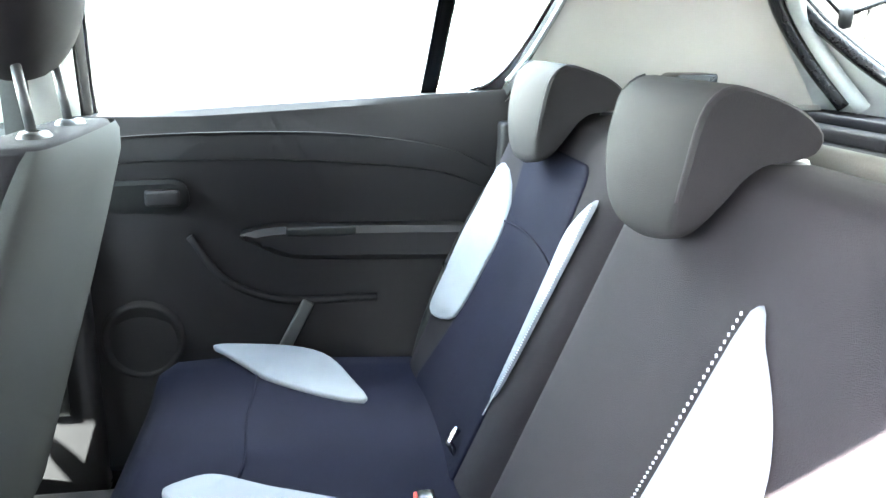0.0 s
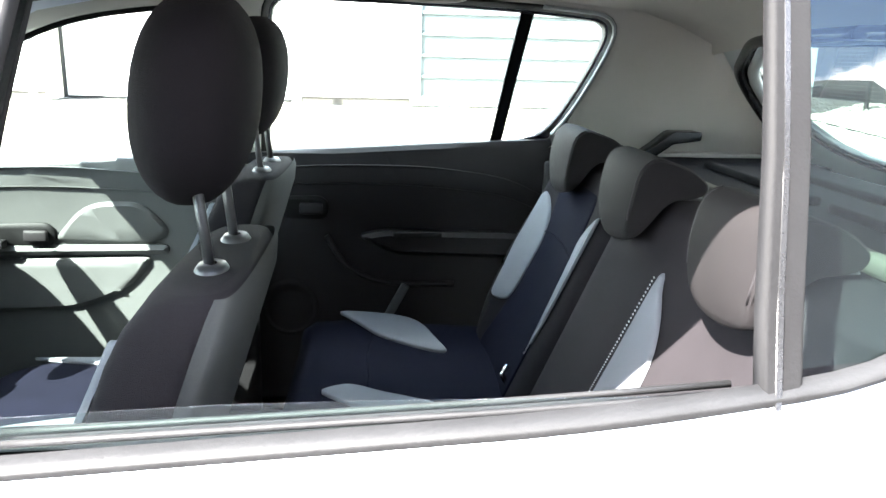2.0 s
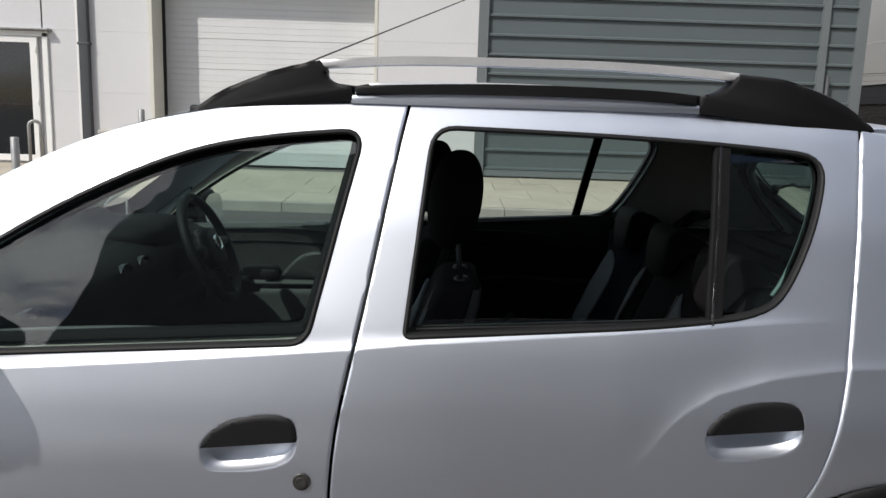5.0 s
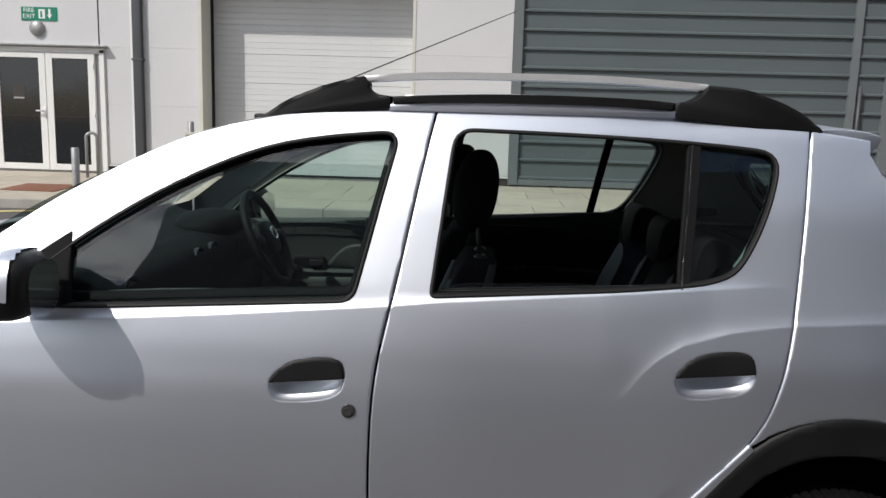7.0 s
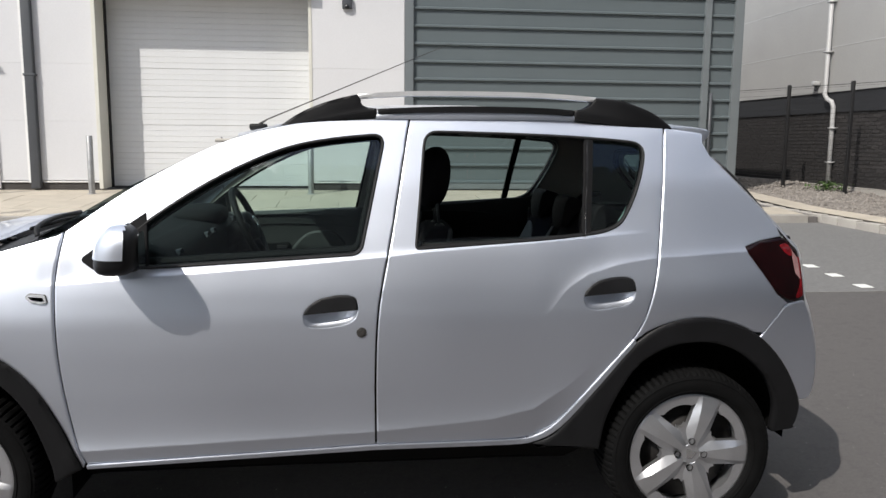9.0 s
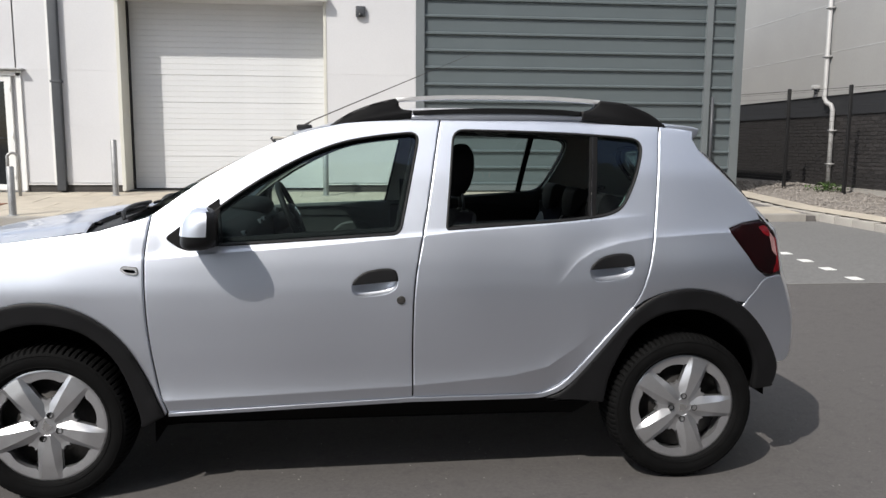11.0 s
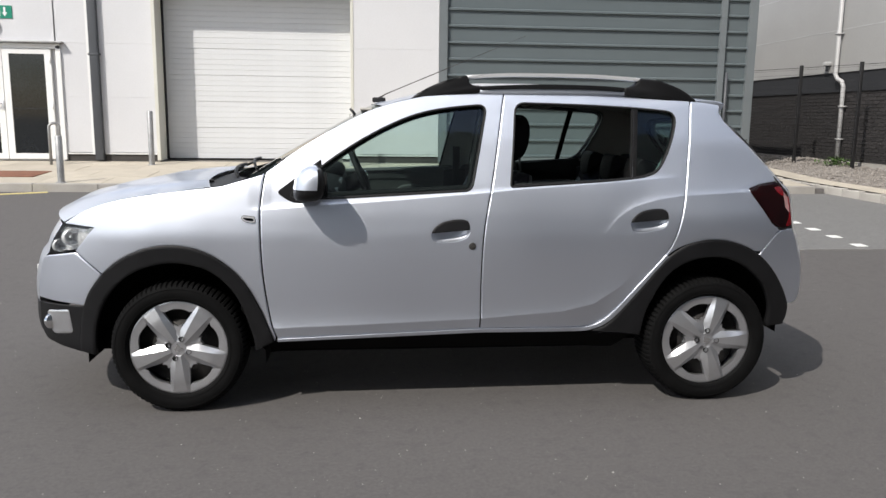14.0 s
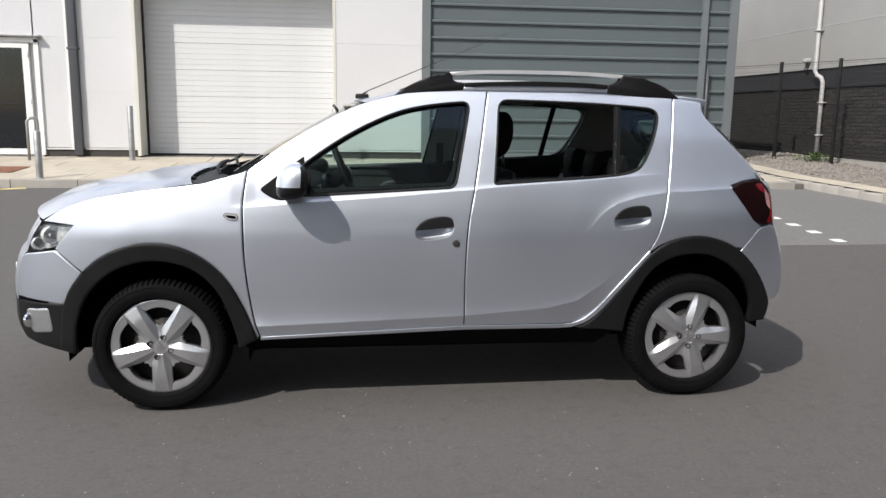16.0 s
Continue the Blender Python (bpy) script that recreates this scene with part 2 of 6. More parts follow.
# ---- building blocks ----
def part(name, bm, material, parent=None, label="", smooth=True):
    bmesh.ops.recalc_face_normals(bm, faces=bm.faces)
    me = bpy.data.meshes.new(name)
    bm.to_mesh(me)
    bm.free()
    me.materials.append(M[material])
    if smooth:
        me.shade_smooth()
    ob = new(name, me)
    ob.parent = parent
    if label:
        ob["label"] = label
    return ob


def share(ob, name, parent, m):
    """Another object on the same mesh."""
    o = new(name, ob.data)
    o.parent = parent
    o.matrix_world = m
    return o


def crisp(ob, angle=32):
    me = ob.data
    me.set_sharp_from_angle(angle=radians(angle))
    return ob


def box(bm, x0, x1, y0, y1, z0, z1, bevel=0.0, m=None):
    r = bmesh.ops.create_cube(bm, size=1.0)
    vs = r["verts"]
    bmesh.ops.scale(bm, vec=(abs(x1 - x0), abs(y1 - y0), abs(z1 - z0)), verts=vs)
    bmesh.ops.translate(bm, vec=((x0 + x1) / 2, (y0 + y1) / 2, (z0 + z1) / 2), verts=vs)
    if m is not None:
        bmesh.ops.transform(bm, matrix=m, verts=vs)
    if bevel:
        es = list({e for v in vs for e in v.link_edges})
        bmesh.ops.bevel(bm, geom=es, offset=bevel, segments=2, affect="EDGES", profile=0.6)
    return bm


def repeated(template, matrices):
    """One mesh of many transformed copies of a small one."""
    co = np.array([(*v.co, 1.0) for v in template.verts])
    fs = [[v.index for v in f.verts] for f in template.faces]
    template.free()
    verts, faces = [], []
    for m in matrices:
        base = len(verts)
        verts += (co @ np.array(m).T)[:, :3].tolist()
        faces += [[i + base for i in f] for f in fs]
    me = bpy.data.meshes.new("repeated")
    me.from_pydata(verts, [], faces)
    bm = bmesh.new()
    bm.from_mesh(me)
    bpy.data.meshes.remove(me)
    return bm


def indexed(bm):
    bm.verts.index_update()
    return bm


def boxes(*rows, bevel=0.0):
    bm = bmesh.new()
    for r in rows:
        box(bm, *r, bevel=bevel)
    return bm


def spline(pts, n=6, closed=False):
    """Points on a Catmull-Rom curve."""
    p = [Vector(q) for q in pts]
    out = []
    count = len(p) if closed else len(p) - 1
    for i in range(count):
        a = p[i - 1] if (closed or i > 0) else p[i] * 2 - p[i + 1]
        b, c = p[i], p[(i + 1) % len(p)]
        d = p[(i + 2) % len(p)] if (closed or i + 2 < len(p)) else c * 2 - b
        for k in range(n):
            t = k / n
            out.append(0.5 * ((2 * b) + (c - a) * t + (2 * a - 5 * b + 4 * c - d) * t * t + (3 * b - a - 3 * c + d) * t ** 3))
    if not closed:
        out.append(p[-1].copy())
    return [tuple(v) for v in out]


def rounded(pts, n=5):
    """A closed outline whose corners (x, z, radius) are rounded."""
    out = []
    for i, q in enumerate(pts):
        r = q[2] if len(q) > 2 else 0
        c = Vector(q[:2])
        if not r:
            out.append(tuple(c))
            continue
        a, b = Vector(pts[i - 1][:2]), Vector(pts[(i + 1) % len(pts)][:2])
        ra, rb = min(r, (a - c).length * 0.49), min(r, (b - c).length * 0.49)
        s, e = c + (a - c).normalized() * ra, c + (b - c).normalized() * rb
        for k in range(n + 1):
            t = k / n
            out.append(tuple(s * (1 - t) ** 2 + c * 2 * t * (1 - t) + e * t * t))
    return out


def tube(pts, radius, sides=8, caps=True, closed=False):
    bm = bmesh.new()
    p = [Vector(q) for q in pts]
    rings, up = [], None
    for i, c in enumerate(p):
        if closed:
            d = (p[(i + 1) % len(p)] - p[i - 1]).normalized()
        else:
            d = (p[min(i + 1, len(p) - 1)] - p[max(i - 1, 0)]).normalized()
        if up is None:
            up = d.orthogonal().normalized()
        up = (up - d * up.dot(d)).normalized()
        side = d.cross(up)
        r = radius[i] if isinstance(radius, (list, tuple)) else radius
        rings.append([bm.verts.new(c + (up * math.cos(k * math.tau / sides) + side * math.sin(k * math.tau / sides)) * r) for k in range(sides)])
    pairs = list(zip(rings, rings[1:])) + ([(rings[-1], rings[0])] if closed else [])
    for a, b in pairs:
        for k in range(sides):
            bm.faces.new((a[k], a[(k + 1) % sides], b[(k + 1) % sides], b[k]))
    if caps and not closed:
        bm.faces.new(rings[0][::-1])
        bm.faces.new(rings[-1])
    return bm


def lathe(profile, n=48, axis="y", closed=False):
    """Turn (radius, along) points about an axis."""
    bm = bmesh.new()
    rings = []
    for k in range(n):
        a = k * math.tau / n
        ring = []
        for r, h in profile:
            c, s = r * math.cos(a), r * math.sin(a)
            ring.append(bm.verts.new((c, h, s) if axis == "y" else (c, s, h) if axis == "z" else (h, c, s)))
        rings.append(ring)
    m = len(profile)
    for k in range(n):
        a, b = rings[k], rings[(k + 1) % n]
        for i in range(m if closed else m - 1):
            j = (i + 1) % m
            try:
                bm.faces.new((a[i], a[j], b[j], b[i]))
            except ValueError:
                pass
    bmesh.ops.remove_doubles(bm, verts=bm.verts, dist=1e-5)
    return bm


def smooth_table(xs, ys, width):
    """A softened table look-up."""
    lo, hi, n = xs[0], xs[-1], 600
    g = np.linspace(lo, hi, n)
    v = np.interp(g, xs, ys)
    k = max(1, int(width / (hi - lo) * n) | 1)
    pad = k // 2
    v = np.convolve(np.concatenate([2 * v[0] - v[pad:0:-1], v, 2 * v[-1] - v[-2:-pad - 2:-1]]), np.ones(k) / k, "valid") if k > 2 else v
    return lambda q: float(np.interp(q, g, v))


# half width of the body by height, and its taper along the length
half_width = smooth_table([0.15, 0.20, 0.30, 0.45, 0.60, 0.75, 0.85, 0.95, 1.02, 1.08, 1.12, 1.30, 1.50, 1.56, 1.62],
                          [0.79, 0.80, 0.832, 0.846, 0.862, 0.872, 0.872, 0.858, 0.842, 0.826, 0.810, 0.735, 0.630, 0.585, 0.56], 0.06)
taper = smooth_table([-2.12, -2.05, -1.9, -1.7, -1.45, -1.2, -0.8, 0, 0.8, 1.3, 1.6, 1.8, 1.92, 2.0],
                     [0.55, 0.72, 0.86, 0.935, 0.975, 0.99, 1, 1, 1, 0.99, 0.965, 0.92, 0.85, 0.7], 0.12)


def gauss(v, c, s):
    return math.exp(-((v - c) / s) ** 2)


def clamp(v):
    return min(1.0, max(0.0, v))


# lines of the body side: the waist below the windows, the rear shoulder, the fold above the sill
WAIST = ([-0.90, -0.63, -0.25, 0.19, 0.30, 0.59, 0.95, 1.10], [0.975, 0.995, 1.022, 1.058, 1.070, 1.092, 1.119, 1.130])
SHOULDER = ([0.70, 0.75, 0.80, 0.829, 0.888, 1.00, 1.125, 1.25, 1.41, 1.52], [0.82, 0.868, 0.930, 0.955, 0.991, 1.023, 1.042, 1.049, 1.058, 1.062])
FOLD = ([-0.83, -0.36, 0.14, 0.55, 0.70, 0.82, 0.90], [0.406, 0.423, 0.443, 0.476, 0.512, 0.592, 0.660])


def W(x, z):
    w = half_width(z) * taper(x)
    w += 0.014 * gauss(x, 1.38, 0.36) * gauss(z, 0.92, 0.10)       # rear haunch
    w += 0.010 * gauss(x, -1.30, 0.35) * gauss(z, 0.86, 0.10)      # front wing
    if x > 0.70:                                                   # crease from the rear handle to the tail lamp
        d = z - float(np.interp(x, *SHOULDER))
        if d > 0:
            w -= 0.0085 * (1 - math.exp(-d / 0.026)) * clamp((x - 0.70) / 0.25)
    if -0.95 < x < 1.15:                                           # thin ledge under the windows
        d = z - float(np.interp(x, *WAIST))
        if d > 0:
            w -= 0.007 * (1 - math.exp(-d / 0.010)) * clamp((x + 0.95) / 0.10) * clamp((1.15 - x) / 0.30)
    if -0.90 < x < 0.92 and z < 0.80:                              # hollow above the sill, ending in a fold
        d = z - float(np.interp(x, *FOLD))
        f = clamp((x + 0.90) / 0.07) * clamp((0.92 - x) / 0.20)
        w += f * (0.014 * math.exp(-d / 0.050) if d > 0 else max(-0.02, 0.014 + 0.28 * d))
    return w


def panel_mesh(outline, holes=(), off=0.0, depth=0.018, side=-1, step=0.055, edge=0.006, lip=0.003, skin=None):
    """A sheet of the body side, cut to an outline in x and z, laid on the skin and folded in at its edges."""
    skin = skin or W
    bm = bmesh.new()
    kind = bm.verts.layers.int.new("zone")
    for loop in (outline, *holes):
        vs = [bm.verts.new((q[0], 0, q[1])) for q in loop]
        for i, v in enumerate(vs):
            if (v.co - vs[i - 1].co).length > 1e-6:
                bm.edges.new((vs[i - 1], v))
    bmesh.ops.triangle_fill(bm, use_beauty=True, use_dissolve=False, edges=bm.edges[:], normal=(0, -1, 0))
    if edge:
        bmesh.ops.inset_region(bm, faces=bm.faces[:], use_boundary=True, use_even_offset=False, thickness=edge)
    xs = [q[0] for q in outline]
    zs = [q[1] for q in outline]
    for axis, lo, hi in ((0, min(xs), max(xs)), (2, min(zs), max(zs))):
        c = lo + step
        while c < hi - 0.01:
            co, no = Vector((0, 0, 0)), Vector((0, 0, 0))
            co[axis], no[axis] = c, 1
            bmesh.ops.bisect_plane(bm, geom=bm.verts[:] + bm.edges[:] + bm.faces[:], plane_co=co, plane_no=no, dist=1e-5)
            c += step
    if skin is W and step < 0.03:
        for line_x, line_z in (WAIST, SHOULDER, FOLD):
            for (xa, za), (xb, zb) in zip(zip(line_x, line_z), zip(line_x[1:], line_z[1:])):
                no = Vector((za - zb, 0, xb - xa)).normalized()
                for d in (-0.004, 0.0, 0.005, 0.013):
                    near = [f for f in bm.faces if xa - 0.03 < f.calc_center_median().x < xb + 0.03 and abs((f.calc_center_median() - Vector((xa, 0, za))).dot(no)) < 0.05]
                    if near:
                        geom = list({v for f in near for v in f.verts}) + list({e for f in near for e in f.edges}) + near
                        bmesh.ops.bisect_plane(bm, geom=geom, plane_co=Vector((xa, 0, za)) + no * d, plane_no=no, dist=1e-4)
    bmesh.ops.remove_doubles(bm, verts=bm.verts, dist=0.0004)
    rim = {v for e in bm.edges if e.is_boundary for v in e.verts}
    for v in rim:
        v[kind] = 1
    for v in bm.verts:
        v.co.y = side * (skin(v.co.x, v.co.z) + off - (lip if v in rim and edge else 0))
    if depth:
        es = [e for e in bm.edges if e.is_boundary]
        r = bmesh.ops.extrude_edge_only(bm, edges=es)
        for v in r["geom"]:
            if isinstance(v, bmesh.types.BMVert):
                v.co.y -= side * depth
                v[kind] = 2
    return bm


def panel(name, outline, material, parent, holes=(), label="", **kw):
    """A body panel, shaded by the slope of the skin that it lies on."""
    if material == "paint" and "step" not in kw and "skin" not in kw:
        kw["step"] = 0.022
    ob = part(name, panel_mesh(outline, holes, **kw), material, parent, label)
    me, side = ob.data, kw.get("side", -1)
    if kw.get("off", 0.0) < -0.05 or kw.get("skin"):
        me.attributes.remove(me.attributes["zone"])
        return crisp(ob, 40)
    zone = [d.value for d in me.attributes["zone"].data]
    me.attributes.remove(me.attributes["zone"])
    h, normals = 0.003, []
    for v, z in zip(me.vertices, zone):
        if z == 2:
            normals.append(v.normal.copy())
            continue
        x, q = v.co.x, v.co.z
        n = Vector((-(W(x + h, q) - W(x - h, q)) / (2 * h), side * 1.0, -(W(x, q + h) - W(x, q - h)) / (2 * h))).normalized()
        normals.append((n + v.normal * 0.8).normalized() if z == 1 and kw.get("edge", 0.006) else n)
    me.normals_split_custom_set_from_vertices(normals)
    return ob


def shrink(loop, d):
    """An outline drawn in by d."""
    n = len(loop)
    area = sum(loop[i - 1][0] * loop[i][1] - loop[i][0] * loop[i - 1][1] for i in range(n))
    s = 1 if area > 0 else -1
    out = []
    for i in range(n):
        a, b, c = Vector(loop[i - 1]), Vector(loop[i]), Vector(loop[(i + 1) % n])
        t = ((b - a).normalized() + (c - b).normalized())
        t = t.normalized() if t.length > 1e-6 else (c - b).normalized()
        out.append((b.x - t.y * s * d, b.y + t.x * s * d))
    return out


def ring_mesh(loop, wide, off, depth, side, lip=0.004):
    """A frame that follows an outline: a rounded lip outside, a wall going in."""
    bm = bmesh.new()
    rows = []
    for d, o in ((0.0, off - lip), (0.004, off), (wide - 0.004, off), (wide, off - lip), (wide + 0.001, off - depth)):
        rows.append([bm.verts.new((q[0], side * (W(q[0], q[1]) + (max(o, off - 0.024) if q[1] < 1.15 else o)), q[1])) for q in shrink(loop, d)])
    for a, b in zip(rows, rows[1:]):
        for k in range(len(a)):
            bm.faces.new((a[k - 1], a[k], b[k], b[k - 1]))
    return bm


def dense(loop, step=0.05):
    """Long straight stretches of a loop cut into short ones."""
    out = []
    for i, b in enumerate(loop):
        a = Vector(loop[i - 1])
        n = max(1, int((Vector(b) - a).length / step))
        out += [tuple(a.lerp(Vector(b), k / n)) for k in range(1, n + 1)]
    return out


def extruded(outline, y0, y1, bevel=0.0, segments=2):
    """A solid from an outline in x and z between two y."""
    bm = bmesh.new()
    a = [bm.verts.new((q[0], y0, q[1])) for q in outline]
    f = bm.faces.new(a)
    r = bmesh.ops.extrude_face_region(bm, geom=[f])
    for v in r["geom"]:
        if isinstance(v, bmesh.types.BMVert):
            v.co.y = y1
    if bevel:
        es = [e for e in bm.edges if abs(e.verts[0].co.y - e.verts[1].co.y) < 1e-6]
        bmesh.ops.bevel(bm, geom=es, offset=bevel, segments=segments, affect="EDGES", profile=0.5)
    return bm


# ---- ground ----
def grid(x0, x1, y0, y1, nx, ny, height):
    bm = bmesh.new()
    rows = [[bm.verts.new((x0 + (x1 - x0) * i / nx, y0 + (y1 - y0) * j / ny, 0)) for i in range(nx + 1)] for j in range(ny + 1)]
    for row in rows:
        for v in row:
            v.co.z = height(v.co.x, v.co.y)
    for j in range(ny):
        for i in range(nx):
            bm.faces.new((rows[j][i], rows[j][i + 1], rows[j + 1][i + 1], rows[j + 1][i]))
    return bm


WALL_Y, PAVE = 10.6, 0.57
SLOPE = 0.047


def ground_z(x, y):
    """The yard is level under the car and climbs gently to the building."""
    t = y - 1.2
    return SLOPE * (t * t / 1.6 if 0 < t < 0.8 else max(0.0, t - 0.4)) if t < 11 else SLOPE * 10.6


edges = [-400, -60, -10, 1.2] + [1.2 + 0.1 * k for k in range(1, 9)] + [3, 5, 7, 9, 11, 12.2, 40, 400]
bm = bmesh.new()
lines = [[bm.verts.new((x, y, ground_z(x, y))) for x in (-400, -40, 0, 40, 400)] for y in edges]
for a, b in zip(lines, lines[1:]):
    for k in range(4):
        bm.faces.new((a[k], a[k + 1], b[k + 1], b[k]))
tagged(part("ground", bm, "asphalt", None, "", False), "dark grey-brown asphalt car park surface, slightly worn", "asphalt", kind="structure")
bm = grid(0.6, 7.6, 3.2, 7.45, 8, 8, lambda x, y: ground_z(x, y) + 0.004)
tagged(part("road", bm, "asphalt_old", None, "", False), "older pale grey asphalt lane behind the car", "road", kind="structure")

# ---- the building ----
H = 4.8
north = tagged(part("wall_north", boxes((-14.400, -4.310, WALL_Y, WALL_Y + 0.3, 0.0, H), (-0.720, 0.960, WALL_Y, WALL_Y + 0.3, 0.0, H), (-4.310, -0.720, WALL_Y, WALL_Y + 0.3, 4.60, H),
               (-4.310, -0.720, WALL_Y + 0.56, WALL_Y + 0.64, 0.0, H), (0.960, 7.170, WALL_Y + 0.1, WALL_Y + 0.3, 0.0, H), (6.930, 7.170, WALL_Y + 0.3, WALL_Y + 20, 0.0, H)), "white_clad", None, "", False),
               "white composite-panel wall of an industrial unit", "wall", kind="structure")

# neighbouring unit across the yard, seen only as a reflection
tagged(part("wall_south", boxes((-6.7, 45, -16, -13, 0, 17.5)), "yard_clad", None, "", False), "dark grey clad wall of the unit across the yard", "wall", kind="structure")

# ---- the car ----
car = new("hatchback_car")
tagged(car, "silver five-door hatchback, black arch mouldings, one rear window wound down", "car")

# outlines in the side view (x along the car, z up)
ROOF = spline([(-0.876, 1.141), (-0.668, 1.287), (-0.454, 1.406), (-0.317, 1.462), (-0.181, 1.497), (-0.015, 1.522), (0.273, 1.537), (0.671, 1.539), (0.964, 1.527), (1.230, 1.504)], 5)
roof_z = lambda x: float(np.interp(x, [p[0] for p in ROOF], [p[1] for p in ROOF]))
DOOR_FRONT = spline([(-0.876, 1.139), (-0.895, 1.004), (-0.896, 0.891), (-0.890, 0.680), (-0.863, 0.458), (-0.836, 0.355)], 4)
DOOR_MID = spline([(0.273, 1.535), (0.250, 1.421), (0.197, 1.130), (0.151, 0.893), (0.138, 0.673), (0.139, 0.392)], 4)
DOOR_REAR = spline([(1.230, 1.504), (1.193, 1.302), (1.153, 1.083), (1.110, 0.891), (1.056, 0.764), (0.922, 0.606), (0.787, 0.454), (0.704, 0.401), (0.647, 0.389)], 5)
FRONT_WINDOW = rounded([(-0.788, 1.029, 0.06), (-0.618, 1.177, 0.1), (-0.403, 1.319, 0.2), (-0.185, 1.420, 0.25), (-0.019, 1.455, 0.2), (0.185, 1.474, 0.05), (0.094, 1.064, 0.035), (-0.620, 1.024, 0.1)])
REAR_WINDOW = rounded([(0.282, 1.081, 0.014), (0.327, 1.484, 0.05), (0.660, 1.478, 0.2), (0.953, 1.466, 0.2), (1.149, 1.448, 0.06), (1.124, 1.344, 0.12), (1.058, 1.203, 0.12), (0.997, 1.136, 0.09), (0.796, 1.114, 0.1)])
ARCH_F = spline([(-1.772, 0.284), (-1.762, 0.387), (-1.734, 0.510), (-1.681, 0.612), (-1.571, 0.724), (-1.445, 0.788), (-1.325, 0.810), (-1.195, 0.794), (-1.078, 0.733), (-0.980, 0.634), (-0.908, 0.495), (-0.850, 0.338)], 4)
ARCH_F_IN = spline([(-1.699, 0.265), (-1.682, 0.417), (-1.622, 0.554), (-1.515, 0.663), (-1.376, 0.720), (-1.245, 0.723), (-1.117, 0.677), (-1.012, 0.558), (-0.950, 0.373), (-0.940, 0.293)], 4)
ARCH_R = spline([(0.700, 0.376), (0.750, 0.392), (0.802, 0.436), (0.926, 0.596), (1.062, 0.755), (1.202, 0.820), (1.352, 0.827), (1.511, 0.771), (1.638, 0.655), (1.730, 0.505), (1.736, 0.424), (1.717, 0.379)], 4)
ARCH_R_IN = spline([(0.950, 0.345), (0.976, 0.484), (1.066, 0.653), (1.190, 0.730), (1.335, 0.742), (1.460, 0.698), (1.568, 0.608), (1.630, 0.490), (1.630, 0.375)], 4)
NOSE = spline([(-1.812, 0.900), (-1.865, 0.821), (-1.895, 0.754), (-1.932, 0.718), (-1.973, 0.594), (-1.980, 0.511), (-1.985, 0.383), (-1.953, 0.326)], 4)
TAIL = spline([(1.398, 1.402), (1.519, 1.267), (1.654, 1.110), (1.701, 1.043), (1.717, 0.891), (1.744, 0.823), (1.792, 0.670), (1.798, 0.515), (1.745, 0.481)], 4)
nose_x = lambda z: float(np.interp(z, [p[1] for p in NOSE][::-1], [p[0] for p in NOSE][::-1]))
tail_x = lambda z: float(np.interp(z, [p[1] for p in TAIL][::-1], [p[0] for p in TAIL][::-1]))
GAP = 0.0045


def between(curve, z0, z1):
    """The stretch of a curve between two heights."""
    return [p for p in curve if min(z0, z1) <= p[1] <= max(z0, z1)]


def moved(loop, dx, dz=0.0):
    return [(x + dx, z + dz) for x, z in loop]


def pocket(cx, cz, w, h):
    """The recess of a door handle: a D lying on its side, pointed forward."""
    shape = [(-1.0, -0.05), (-0.86, 0.34), (-0.5, 0.78), (0.0, 0.98), (0.55, 1.0), (0.90, 0.80), (1.0, 0.35), (1.0, -0.10), (0.90, -0.55), (0.60, -0.84), (0.10, -0.97), (-0.50, -1.0), (-0.86, -0.84), (-1.0, -0.45)]
    return spline([(cx + w * a, cz + h * b + 0.06 * w * a) for a, b in shape], 3, True)


